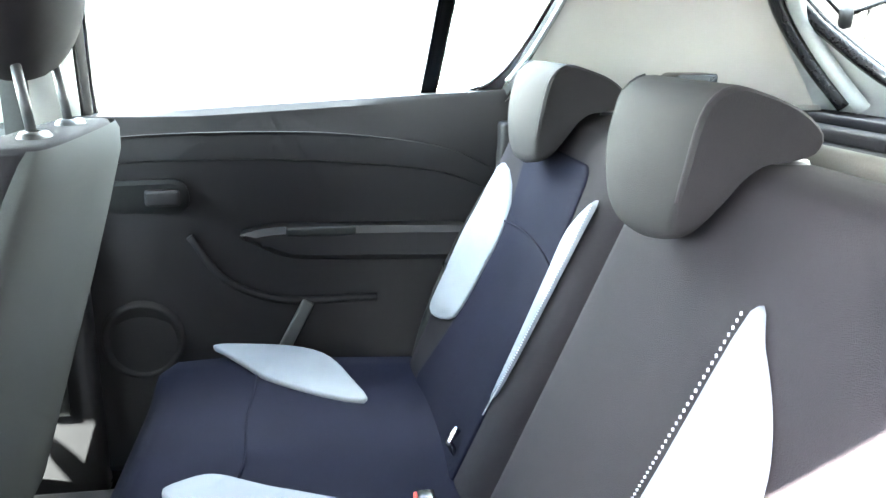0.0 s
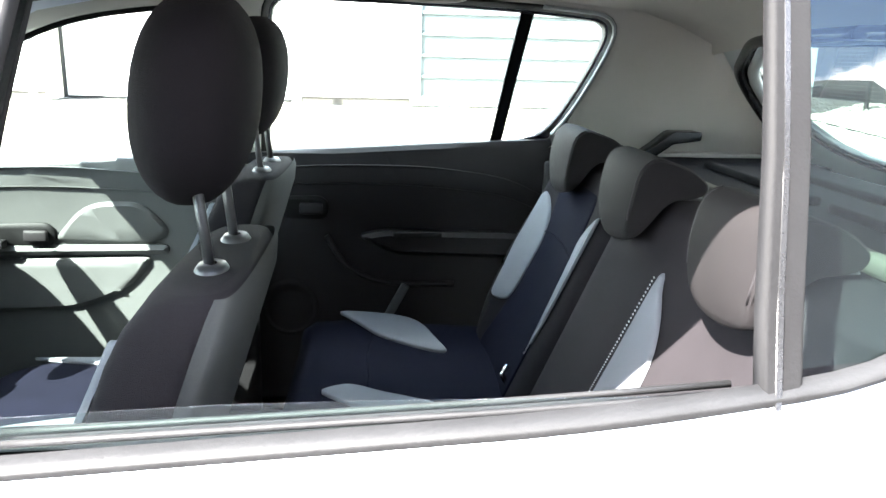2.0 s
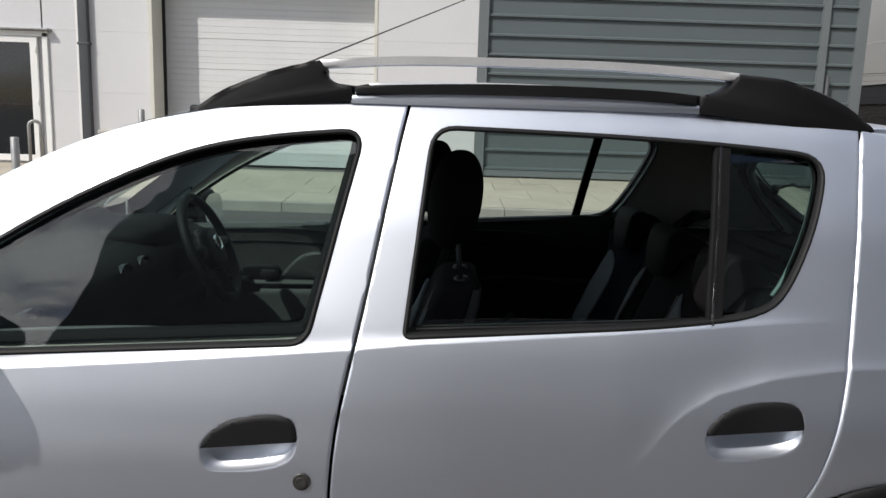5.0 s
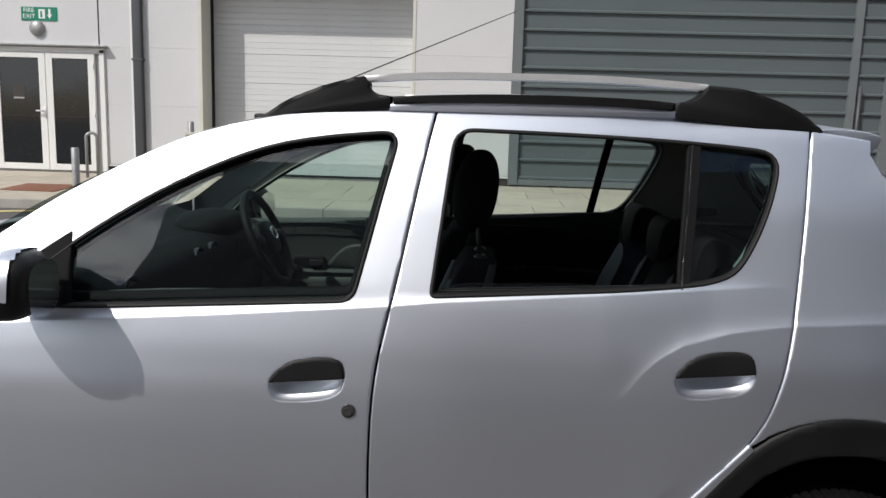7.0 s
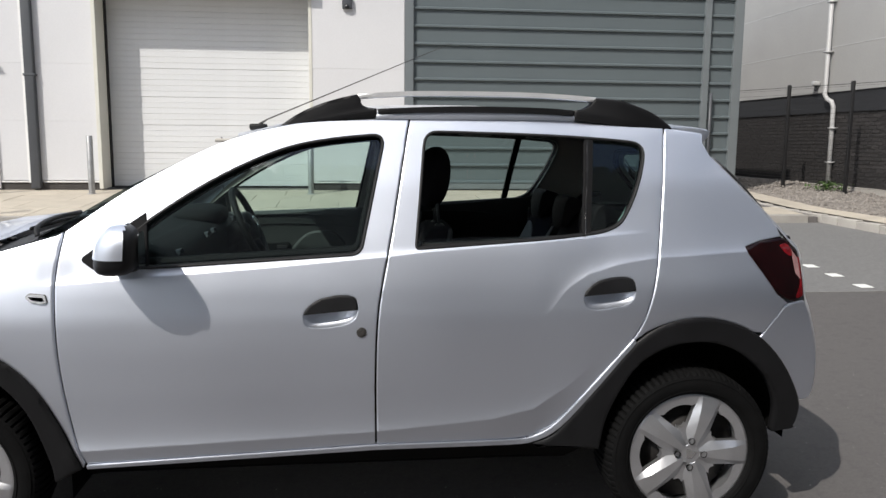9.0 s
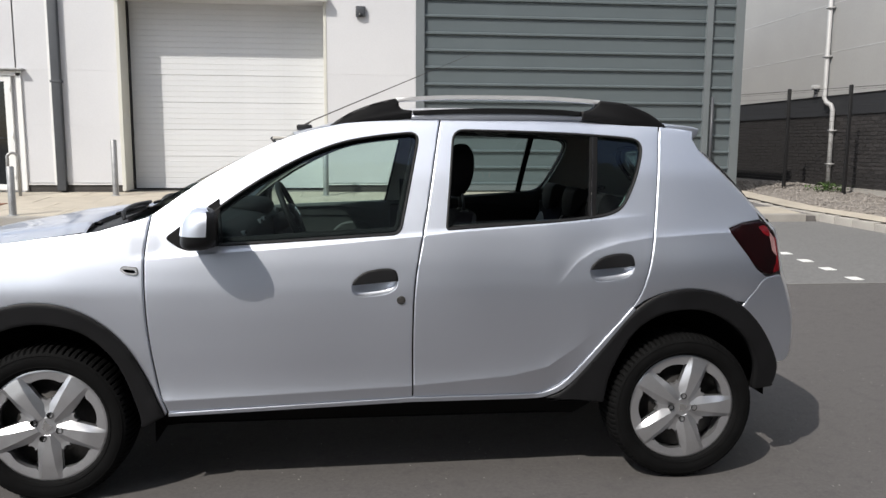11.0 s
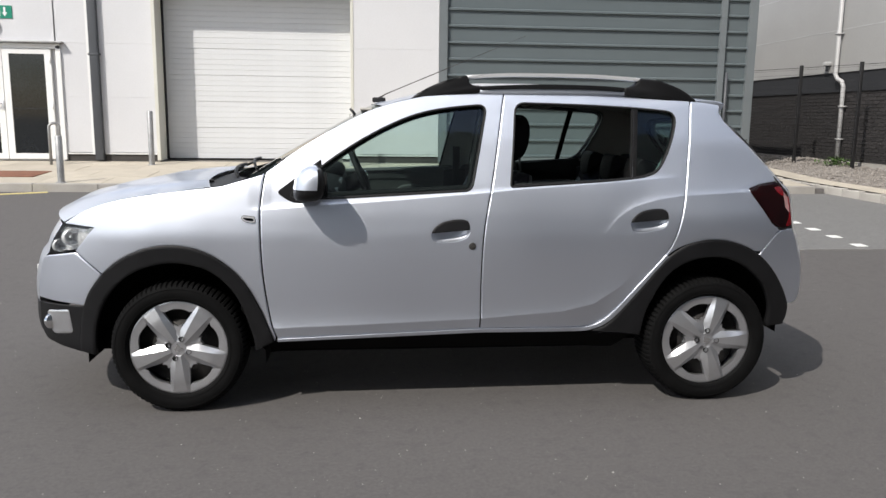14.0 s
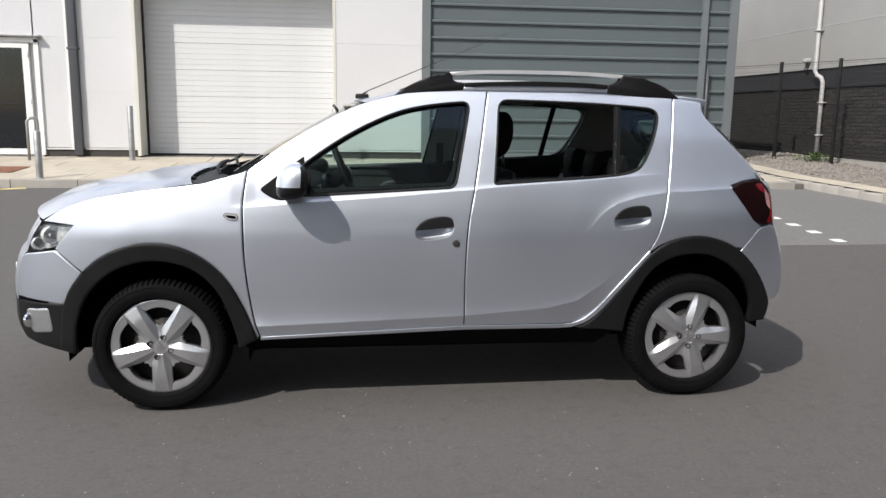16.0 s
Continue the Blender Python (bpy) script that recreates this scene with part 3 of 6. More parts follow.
def car_side(side):
    near = side < 0
    front_handle, rear_handle = pocket(-0.010, 0.874, 0.090, 0.052), pocket(0.964, 0.924, 0.092, 0.053)
    kw = dict(side=side)
    # wing
    wing = ([(-0.889 - GAP * 2, 1.130)] + spline([(-1.078, 1.078), (-1.478, 1.024), (-1.684, 0.969), (-1.801, 0.903)], 5)
            + [(-1.656, 0.889), (-1.752, 0.776), (-1.745, 0.768), (-1.634, 0.671)] + [p for p in ARCH_F if p[0] > -1.628] + moved(DOOR_FRONT[::-1], -GAP * 2))
    wing_ob = panel("front_wing", wing, "paint", car, **kw)
    lens = rounded([(-0.987, 0.937, 0.006), (-0.977, 0.948, 0.006), (-0.926, 0.943, 0.004), (-0.920, 0.921, 0.005), (-0.934, 0.916, 0.004), (-0.968, 0.921, 0.006)], 3)
    panel("side_repeater", lens, "white_lens", wing_ob, label="clear side indicator", off=0.007, depth=0.010, step=0.05, edge=0.0, side=side)
    panel("repeater_bulb", shrink(lens, 0.008), "satin", wing_ob, off=0.009, depth=0.004, step=0.05, edge=0.0, side=side)
    panel("repeater_rim", shrink(lens, -0.002), "iron", wing_ob, off=0.003, depth=0.006, step=0.05, edge=0.0, side=side)
    # doors
    front = DOOR_FRONT[::-1] + [p for p in ROOF if -0.88 < p[0] < 0.235] + DOOR_MID
    fd = panel("front_door", front, "paint", car, holes=[FRONT_WINDOW, front_handle], **kw)
    rear = moved(DOOR_MID[::-1], GAP * 1.6) + [p for p in ROOF if 0.252 < p[0] < 1.199] + DOOR_REAR
    rd = panel("rear_door", rear, "paint", car, holes=[REAR_WINDOW, rear_handle], **kw)
    # quarter panel
    quarter = (moved(DOOR_REAR[::-1], GAP * 1.6)[2:] + [(1.330, 1.492), (1.383, 1.484), (1.377, 1.449)] + TAIL[:8]
               + [(1.638, 1.112), (1.550, 1.098), (1.486, 1.078), (1.493, 1.056), (1.599, 0.907), (1.647, 0.872), (1.629, 0.864), (1.552, 0.768)] + [p for p in ARCH_R[::-1] if 0.72 < p[0] < 1.53])
    panel("rear_quarter_panel", quarter, "paint", car, **kw)
    # bumpers
    bump_f = [(-1.642, 0.665), (-1.752, 0.764), (-1.766, 0.765)] + between(NOSE, 0.745, 0.512) + [(-1.739, 0.513)] + [p for p in ARCH_F if p[0] < -1.648 and p[1] > 0.515]
    panel("front_bumper", bump_f, "paint", car, **kw)
    low_f = [(-1.737, 0.505)] + [(-1.979, 0.510)] + between(NOSE, 0.495, 0.320) + [(-1.878, 0.302), (-1.772, 0.276), (-1.766, 0.387)]
    lf = panel("front_lower_bumper", low_f, "cladding", car, label="black lower bumper with fog lamp", **kw)
    fog = rounded([(-1.942, 0.474, 0.03), (-1.816, 0.487, 0.015), (-1.805, 0.370, 0.02), (-1.916, 0.358, 0.03)])
    panel("fog_surround", fog, "wheel", lf, label="silver fog lamp surround", off=0.006, depth=0.02, step=0.04, edge=0.012, lip=0.006, side=side)
    x, z = -1.908, 0.420
    crisp(part("fog_lamp", lathe([(0.0, -0.008), (0.026, -0.006), (0.036, 0.0), (0.040, 0.012)], 24), "chrome", lf)).matrix_world = Matrix.Translation((x, side * (W(x, z) - 0.006), z)) @ Matrix.Rotation(radians(48 * (1 if near else -1)), 4, "Z") @ Matrix.Diagonal((1, 1 if near else -1, 1, 1))
    bump_r = [(1.556, 0.763), (1.635, 0.860), (1.658, 0.870), (1.716, 0.879)] + between(TAIL, 0.880, 0.49) + [(1.738, 0.488)] + [p for p in ARCH_R[::-1] if p[0] > 1.53 and p[1] > 0.50]
    panel("rear_bumper", bump_r, "paint", car, **kw)
    # black arches and sill
    for name, o, i in (("front_arch_cladding", ARCH_F, ARCH_F_IN), ("rear_arch_cladding", ARCH_R, ARCH_R_IN)):
        panel(name, ([(x + 0.008 * min(1.0, max(0.0, (1.20 - x) / 0.14)), z - 0.009 * min(1.0, max(0.0, (1.20 - x) / 0.14))) for x, z in o] if o is ARCH_R else o) + i[::-1], "cladding", car, off=0.020, depth=0.035, step=0.045, edge=0.014, lip=0.010, side=side, label="black plastic wheel-arch moulding")
    sill = [(-0.855, 0.325), (-0.839, 0.343)] + [(0.140, 0.381), (0.647, 0.381), (0.705, 0.389)] + [(0.786, 0.436), (0.867, 0.496), (0.950, 0.415), (0.930, 0.300), (0.890, 0.211), (-0.908, 0.208), (-0.962, 0.293)]
    panel("sill_cladding", sill, "underside", car, skin=lambda x, z: W(x, z) - 0.034 - 1.1 * max(0.0, 0.372 - z), depth=0.06, step=0.06, edge=0.008, side=side, label="black plastic sill moulding")
    strip = ([(-0.836, 0.334), (-0.836, 0.349), (0.139, 0.387)] + spline([(0.620, 0.383), (0.705, 0.391), (0.792, 0.446), (0.922, 0.601), (1.056, 0.758)], 4)
             + spline([(1.068, 0.747), (0.937, 0.585), (0.806, 0.427), (0.712, 0.372), (0.620, 0.363)], 4) + [(0.138, 0.367)])
    panel("sill_strip", strip, "paint", car, off=0.009, depth=0.03, step=0.09, edge=0.005, lip=0.006, side=side)
    # window frames and glass
    for door, win, rows in ((fd, FRONT_WINDOW, "front"), (rd, REAR_WINDOW, "rear")):
        crisp(part("window_frame", ring_mesh(dense(shrink(win, -0.004)), 0.010, 0.005, 0.014 if near else 0.040, side), "rubber", door, "black rubber window frame"), 50)
    inner_f = shrink(FRONT_WINDOW, 0.005)
    panel("window_glass", inner_f, "glass", fd, off=-0.016, depth=0, step=0.07, edge=0, side=side)
    # divider and quarter light of the rear door
    div = [(0.876, 1.116), (0.921, 1.462), (0.953, 1.460), (0.907, 1.122)]
    panel("window_divider", div, "bar", rd, off=0.001, depth=0.018, step=0.06, edge=0.004, lip=0.003, side=side, label="dark grey upright window bar")
    panel("divider_groove", [(0.884, 1.118), (0.929, 1.462), (0.933, 1.462), (0.888, 1.118)], "gloss_black", rd, off=0.003, depth=0.006, step=0.08, edge=0, side=side)
    inner_r = shrink(REAR_WINDOW, 0.005)
    quarter_glass = [p for p in inner_r if p[0] > 0.95]
    quarter_glass = [(0.896, 1.136)] + [(0.937, 1.452)] + quarter_glass
    quarter_glass = sorted_loop(quarter_glass)
    panel("quarter_light", quarter_glass, "dim_quarter" if near else "glass", rd, off=-0.014, depth=0, step=0.06, edge=0, side=side)
    if near:
        # wound down: only the upper edge of the pane stands out of the door
        pane = [(0.305, 1.060), (0.306, 1.106)] + spline([(0.306, 1.106), (0.471, 1.114), (0.642, 1.117), (0.772, 1.117), (0.882, 1.116)], 4)[1:] + [(0.881, 1.058)]
        panel("window_glass", pane, "glass", rd, off=-0.026, depth=0.0015, step=0.08, edge=0, side=side, label="lowered window pane")
    else:
        pane = sorted_loop([p for p in inner_r if p[0] < 0.84] + [(0.884, 1.126), (0.926, 1.454)])
        panel("window_glass", pane, "glass", rd, off=-0.020, depth=0, step=0.06, edge=0, side=side)
    # waist seals, three thin lips
    for win, x0, x1, z0, z1, door in (("r", 0.305, 0.868, 1.100, 1.128, rd),):
        for k in range(2):
            y = [-0.020, -0.034][k]
            bm = tube([(x0 + (x1 - x0) * t / 6, side * (W(x0 + (x1 - x0) * t / 6, z0 + (z1 - z0) * t / 6) + y), z0 - 0.010 + (z1 - z0) * t / 6 + 0.002 * k) for t in range(7)], 0.003, 6)
            part("waist_seal", bm, "rubber", door)
    # handles
    for door, loop, cx, cz in ((fd, front_handle, -0.010, 0.874), (rd, rear_handle, 0.964, 0.924)):
        bm = bmesh.new()
        rings = []
        for f, d in ((1.0, 0.002), (0.96, 0.007), (0.86, 0.017), (0.6, 0.026), (0.0, 0.029)):
            rings.append([bm.verts.new((cx + (p[0] - cx) * f, side * (W(cx + (p[0] - cx) * f, cz + (p[1] - cz) * f) - d), cz + (p[1] - cz) * f)) for p in loop])
        for a, b in zip(rings, rings[1:]):
            for k in range(len(a)):
                bm.faces.new((a[k], a[(k + 1) % len(a)], b[(k + 1) % len(a)], b[k]))
        part("handle_recess", bm, "paint", door)
        flap = [p for p in loop if p[1] > cz + 0.06 * (p[0] - cx) - 0.003]
        flap = sorted_loop(shrink(sorted_loop(flap), -0.001))
        panel("door_handle", flap, "cladding", door, off=0.010, depth=0.02, step=0.03, edge=0.008, lip=0.008, side=side, label="dark grey flap door handle")
    if near:
        x, z = 0.094, 0.803
        lock = crisp(part("door_lock", lathe([(0.0, -0.006), (0.010, -0.006), (0.011, -0.004), (0.0165, -0.003), (0.018, 0.004)], 20), "iron", fd, "round keyhole"))
        lock.matrix_world = Matrix.Translation((x, -W(x, z) - 0.002, z))
    # roof rail
    y = side * 0.585
    front_foot = spline([(-0.206, 1.483), (-0.152, 1.525), (-0.066, 1.570), (0.032, 1.601), (0.089, 1.613)], 5) + spline([(0.098, 1.598), (0.101, 1.580), (0.119, 1.568), (0.156, 1.563)], 3) + [(0.157, 1.530), (-0.020, 1.512)]
    rear_foot = spline([(0.885, 1.566), (0.918, 1.571), (0.945, 1.586), (0.966, 1.614)], 3) + spline([(1.042, 1.608), (1.122, 1.588), (1.191, 1.560), (1.236, 1.531), (1.270, 1.497)], 4) + [(1.130, 1.500), (0.885, 1.528)]
    rail = part("roof_rail", extruded(front_foot, y - 0.028, y + 0.028, 0.010), "cladding", car, "black roof rail foot with a satin metal bar")
    crisp(rail)
    crisp(part("rail_foot", extruded(rear_foot, y - 0.028, y + 0.028, 0.010), "cladding", rail))
    crisp(part("rail_base", extruded(spline([(0.160, 1.563), (0.372, 1.573), (0.545, 1.576), (0.762, 1.573), (0.880, 1.566)], 4) + spline([(0.882, 1.545), (0.670, 1.552), (0.380, 1.551), (0.162, 1.543)], 4), y - 0.030, y + 0.026, 0.006), "cladding", rail))
    crisp(part("roof_ledge", extruded(spline([(0.15, 1.543), (0.380, 1.553), (0.670, 1.554), (0.89, 1.545)], 4) + [(0.89, 1.527), (0.15, 1.525)], y - 0.026, y + 0.026, 0.006), "paint", car, "silver roof ledge under the rail"))
    bar = spline([(0.084, 1.614), (0.233, 1.625), (0.393, 1.629), (0.683, 1.629), (0.860, 1.622), (0.972, 1.614)], 4)
    crisp(part("rail_bar", extruded(bar + moved(bar[::-1], 0.002, -0.017), y - 0.024, y + 0.024, 0.008, 3), "satin", rail, "satin metal roof bar"))
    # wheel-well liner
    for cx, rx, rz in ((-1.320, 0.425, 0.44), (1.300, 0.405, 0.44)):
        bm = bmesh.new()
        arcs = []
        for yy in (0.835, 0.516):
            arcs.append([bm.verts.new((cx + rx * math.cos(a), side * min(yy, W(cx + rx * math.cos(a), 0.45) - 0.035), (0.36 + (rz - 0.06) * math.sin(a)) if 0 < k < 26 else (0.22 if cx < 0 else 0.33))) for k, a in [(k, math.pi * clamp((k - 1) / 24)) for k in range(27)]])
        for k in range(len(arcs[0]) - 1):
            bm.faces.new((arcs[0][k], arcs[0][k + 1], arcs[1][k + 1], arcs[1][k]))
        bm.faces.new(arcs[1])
        part("wheel_well", bm, "shade_black", car)
    # mirror
    base = panel("door_mirror", rounded([(-0.826, 1.054, 0.02), (-0.681, 1.164, 0.04), (-0.620, 1.206, 0.008), (-0.606, 1.030, 0.01), (-0.720, 1.000, 0.05), (-0.772, 1.015, 0.03)]), "bar", car, off=0.004, depth=0.02, step=0.05, edge=0.006, side=side, label="door mirror with a silver cap")
    bm = bmesh.new()
    bmesh.ops.create_uvsphere(bm, u_segments=28, v_segments=18, radius=1.0)
    for v in bm.verts:
        x, yv, z = v.co
        sq = lambda q, p: math.copysign(abs(q) ** p, q)
        v.co = Vector((-0.662 + (0.066 - 0.014 * z) * sq(x, 0.75) + 0.02 * yv + 0.016 * z, side * (0.955 + 0.098 * sq(yv, 0.7)), 1.104 + 0.080 * sq(z, 0.72)))
    shell = part("mirror_shell", bm, "cladding", base)
    bm = bmesh.new()
    bmesh.ops.create_uvsphere(bm, u_segments=28, v_segments=18, radius=1.0)
    dead = []
    for v in bm.verts:
        x, yv, z = v.co
        if z < -0.30 or x > 0.30:
            dead.append(v)
        v.co = Vector((-0.663 + (0.069 - 0.014 * z) * math.copysign(abs(x) ** 0.75, x) + 0.02 * yv + 0.016 * z, side * (0.955 + 0.102 * math.copysign(abs(yv) ** 0.7, yv)), 1.106 + 0.082 * math.copysign(abs(z) ** 0.72, z)))
    bmesh.ops.delete(bm, geom=dead, context="VERTS")
    part("mirror_cap", bm, "paint", base, "silver mirror cap")
    part("mirror_arm", boxes((-0.725, -0.620, side * 0.80, side * 0.92, 1.024, 1.075), bevel=0.016), "cladding", base)
    bm = bmesh.new()
    bmesh.ops.create_circle(bm, segments=28, radius=1.0, cap_ends=True)
    for v in bm.verts:
        x, yv, z = v.co
        v.co = Vector((-0.590 + 0.012 * x, side * (0.960 + 0.084 * math.copysign(abs(x) ** 0.7, x)), 1.098 + 0.064 * math.copysign(abs(yv) ** 0.7, yv)))
    part("mirror_glass", bm, "chrome", base)
    # lamps
    lamp_out = rounded([(-1.896, 0.752, 0.02), (-1.865, 0.835, 0.02), (-1.812, 0.890, 0.03), (-1.660, 0.887, 0.012), (-1.755, 0.774, 0.03)])
    lamp = panel("headlamp", shrink(lamp_out, 0.004), "reflector", car, off=-0.045, depth=0.0, step=0.03, edge=0.0, side=side, label="clear headlamp with chrome reflector")
    lamp_glass = panel("lamp_lens", lamp_out, "lens_clear", lamp, off=0.002, depth=0.03, step=0.04, edge=0.006, side=side)
    lamp_glass.visible_shadow = False
    for (lx, lz, lr) in ((-1.777, 0.835, 0.036), (-1.841, 0.795, 0.028)):
        o = part("lamp_bowl", lathe([(0.006, 0.02), (lr * 0.5, 0.014), (lr, -0.012), (lr + 0.004, -0.012), (lr + 0.005, 0.02)], 22), "reflector", lamp)
        o.matrix_world = Matrix.Translation((lx, side * (W(lx, lz) - 0.030), lz)) @ Matrix.Rotation(radians(40 * (1 if near else -1)), 4, "Z") @ Matrix.Diagonal((1, 1 if near else -1, 1, 1))
    panel("lamp_bezel", [(-1.812, 0.889), (-1.676, 0.885), (-1.692, 0.876), (-1.806, 0.882)], "gloss_black", lamp, off=-0.02, depth=0.01, step=0.04, edge=0, side=side)
    tail_out = rounded([(1.484, 1.073, 0.02), (1.545, 1.095, 0.02), (1.652, 1.108, 0.02), (1.698, 1.055, 0.03), (1.712, 0.891, 0.02), (1.662, 0.876, 0.03), (1.597, 0.910, 0.04)])
    tl = panel("tail_lamp", tail_out, "lens_smoke", car, off=0.004, depth=0.03, step=0.03, edge=0.008, lip=0.005, side=side, label="dark red tail lamp")
    panel("lamp_segment", rounded([(1.618, 1.082, 0.01), (1.655, 1.092, 0.02), (1.680, 1.050, 0.02), (1.668, 1.040, 0.01), (1.640, 1.052, 0.02)]), "lens_red", tl, off=0.0065, depth=0.004, step=0.03, edge=0.002, side=side, label="bright red lens")
    panel("lamp_segment", rounded([(1.688, 1.038, 0.01), (1.699, 1.038, 0.01), (1.709, 0.897, 0.01), (1.672, 0.887, 0.02), (1.697, 0.942, 0.02)]), "lens_red", tl, off=0.0065, depth=0.004, step=0.03, edge=0.002, side=side, label="bright red lens")
    panel("lamp_segment", rounded([(1.666, 1.069, 0.006), (1.692, 1.033, 0.006), (1.699, 0.957, 0.006), (1.677, 0.983, 0.006)]), "lens_pale", tl, off=0.008, depth=0.003, step=0.03, edge=0.002, side=side, label="pale clear lens")


def sorted_loop(pts):
    cx, cz = sum(p[0] for p in pts) / len(pts), sum(p[1] for p in pts) / len(pts)
    return sorted(pts, key=lambda p: math.atan2(p[1] - cz, p[0] - cx))


car_side(-1)
car_side(1)


def across(rows, name, material, ny=16, parent=None, label="", crown=None):
    """A sheet across the car: rows of (x at the side, half width, z at the side, x at the middle, z at the middle)."""
    bm = bmesh.new()
    lines = []
    for xs, hw, zs, xm, zm in rows:
        line = []
        for k in range(ny + 1):
            u = -1 + 2 * k / ny
            b = 1 - abs(u) ** 2.2
            line.append(bm.verts.new((xs + (xm - xs) * b, hw * u, zs + (zm - zs) * b)))
        lines.append(line)
    for a, b in zip(lines, lines[1:]):
        for k in range(ny):
            bm.faces.new((a[k], a[k + 1], b[k + 1], b[k]))
    return part(name, bm, material, parent or car, label)


# roof, windscreen, bonnet, nose and tail
across([(x, W(x, roof_z(x)) - 0.002, roof_z(x) + 0.002, x - 0.05 * (1 if x < -0.3 else 0), roof_z(x) + 0.035 - 0.014 * clamp((-0.05 - x) / 0.28)) for x in [-0.330 + 1.556 * k / 24 for k in range(25)]], "roof", "paint")
across([(-0.330 - (0.957 - 0.330) * t, 0.650 + (0.792 - 0.652) * t, 1.456 - 0.004 + (1.128 - 1.456) * t + 0.022 * math.sin(math.pi * t), -0.378 - 0.685 * t, 1.474 - 0.398 * t + 0.006 * math.sin(math.pi * t)) for t in [k / 14 for k in range(15)]], "windscreen", "screen_glass", 20, None, "green-tinted windscreen")
bonnet = across([(x, W(x, z) - 0.004, z + 0.002, x + dx, z + dz) for x, z, dx, dz in ((-1.120, 1.070, -0.11, 0.014), (-1.135, 1.075, -0.11, 0.016), (-1.28, 1.052, -0.10, 0.025), (-1.484, 1.024, -0.10, 0.035), (-1.61, 0.994, -0.12, 0.04), (-1.71, 0.958, -0.16, 0.04), (-1.805, 0.907, -0.20, 0.02))], "bonnet", "paint", 24, None, "silver bonnet with raised shoulders")
for v in bonnet.data.vertices:
    v.co.z += 0.016 * gauss(abs(v.co.y), 0.55, 0.07) * min(1, max(0, (-1.1 - v.co.x) / 0.2)) * min(1, max(0, (v.co.x + 1.85) / 0.2))
for s in (-1, 1):
    for x, y in ((-1.38, 0.30), (-1.20, 0.42)):
        o = part("washer_jet", boxes((-0.016, 0.016, -0.012, 0.012, 0, 0.014), bevel=0.005), "cladding", bonnet)
        o.matrix_world = Matrix.Translation((x, s * y, 1.066 if x > -1.3 else 1.050))
across([(nose_x(z), W(nose_x(z), z) - 0.002, z, nose_x(z) - 0.17, z + 0.004) for z in [0.90 - 0.39 * k / 14 for k in range(15)]], "front_bumper_skin", "paint", 20)
across([(nose_x(z), W(nose_x(z), z) - 0.002, z, nose_x(z) - 0.17, z) for z in [0.508 - 0.19 * k / 8 for k in range(9)]], "front_lower_grille", "cladding", 20, None, "black lower grille")

plate = part("number_plate", boxes((-2.150, -2.138, -0.262, 0.262, 0.500, 0.614), bevel=0.003), "frame_white", car, "plain white front number plate", False)
part("plate_holder", boxes((-2.140, -2.110, -0.268, 0.268, 0.494, 0.620), bevel=0.004), "gloss_black", plate, "black plate holder", False)


def tail_sheet(glass, floor=0.49, dx=0.0):
    bm = bmesh.new()
    zs = [1.399 - 0.909 * k / 120 for k in range(121)]
    us = [-1 + 2 * k / 110 for k in range(111)]
    rows = []
    for z in zs:
        x, w = tail_x(z), W(tail_x(z), z) - 0.002
        rows.append([bm.verts.new((x + dx + (0.08 + 0.05 * min(1, (1.399 - z) / 0.35)) * (1 - abs(u) ** 5.0), w * u, z)) for u in us])
    for j in range(120):
        for i in range(110):
            u, z = abs(us[i] + us[i + 1]) / 2, (zs[j] + zs[j + 1]) / 2
            inside = ((u / (0.86 - 0.9 * max(0.0, 1.30 - z) * 1.2)) ** 6 + abs((z - 1.268) / 0.135) ** 6) < 1
            if inside == glass and z > floor:
                bm.faces.new((rows[j][i], rows[j][i + 1], rows[j + 1][i + 1], rows[j + 1][i]))
    bmesh.ops.delete(bm, geom=[v for v in bm.verts if not v.link_faces], context="VERTS")
    return bm


def tail_point(u, z):
    x, w = tail_x(z), W(tail_x(z), z) - 0.002
    return (x + (0.08 + 0.05 * min(1, (1.399 - z) / 0.35)) * (1 - abs(u) ** 5.0), w * u, z)


tailgate = part("tailgate", tail_sheet(False), "paint", car, "silver tailgate and rear bumper skin")
# window light on this panel is put into its lightened paint
part("tailgate_inner_panel", tail_sheet(False, 1.06, -0.016), "lit_inner_paint", tailgate, "silver painted inside of the tailgate")
part("tailgate_window", tail_sheet(True), "rear_glass", tailgate, "tinted rear window")
across([(1.225, 0.600, 1.505, 1.225, 1.538), (1.325, 0.590, 1.510, 1.345, 1.536), (1.395, 0.580, 1.504, 1.460, 1.524), (1.424, 0.570, 1.494, 1.500, 1.512), (1.420, 0.570, 1.478, 1.495, 1.496), (1.402, 0.575, 1.456, 1.450, 1.474), (1.400, 0.600, 1.399, 1.465, 1.41)], "roof_spoiler", "paint", 20)
loop = []
for k in range(96):
    a = k * math.tau / 96
    z = 1.268 + 0.135 * math.copysign(abs(math.sin(a)) ** (1 / 3), math.sin(a))
    loop.append(tail_point((0.86 - 1.08 * max(0.0, 1.30 - z)) * math.copysign(abs(math.cos(a)) ** (1 / 3), math.cos(a)), z))
part("glass_edge", tube([(x - 0.016, y, z) for x, y, z in loop], 0.013, 8, False, True), "gloss_black", tailgate, "black inner edge of the rear window")
part("rear_window_seal", tube(loop, 0.011, 8, False, True), "gloss_black", tailgate, "black rubber window seal")
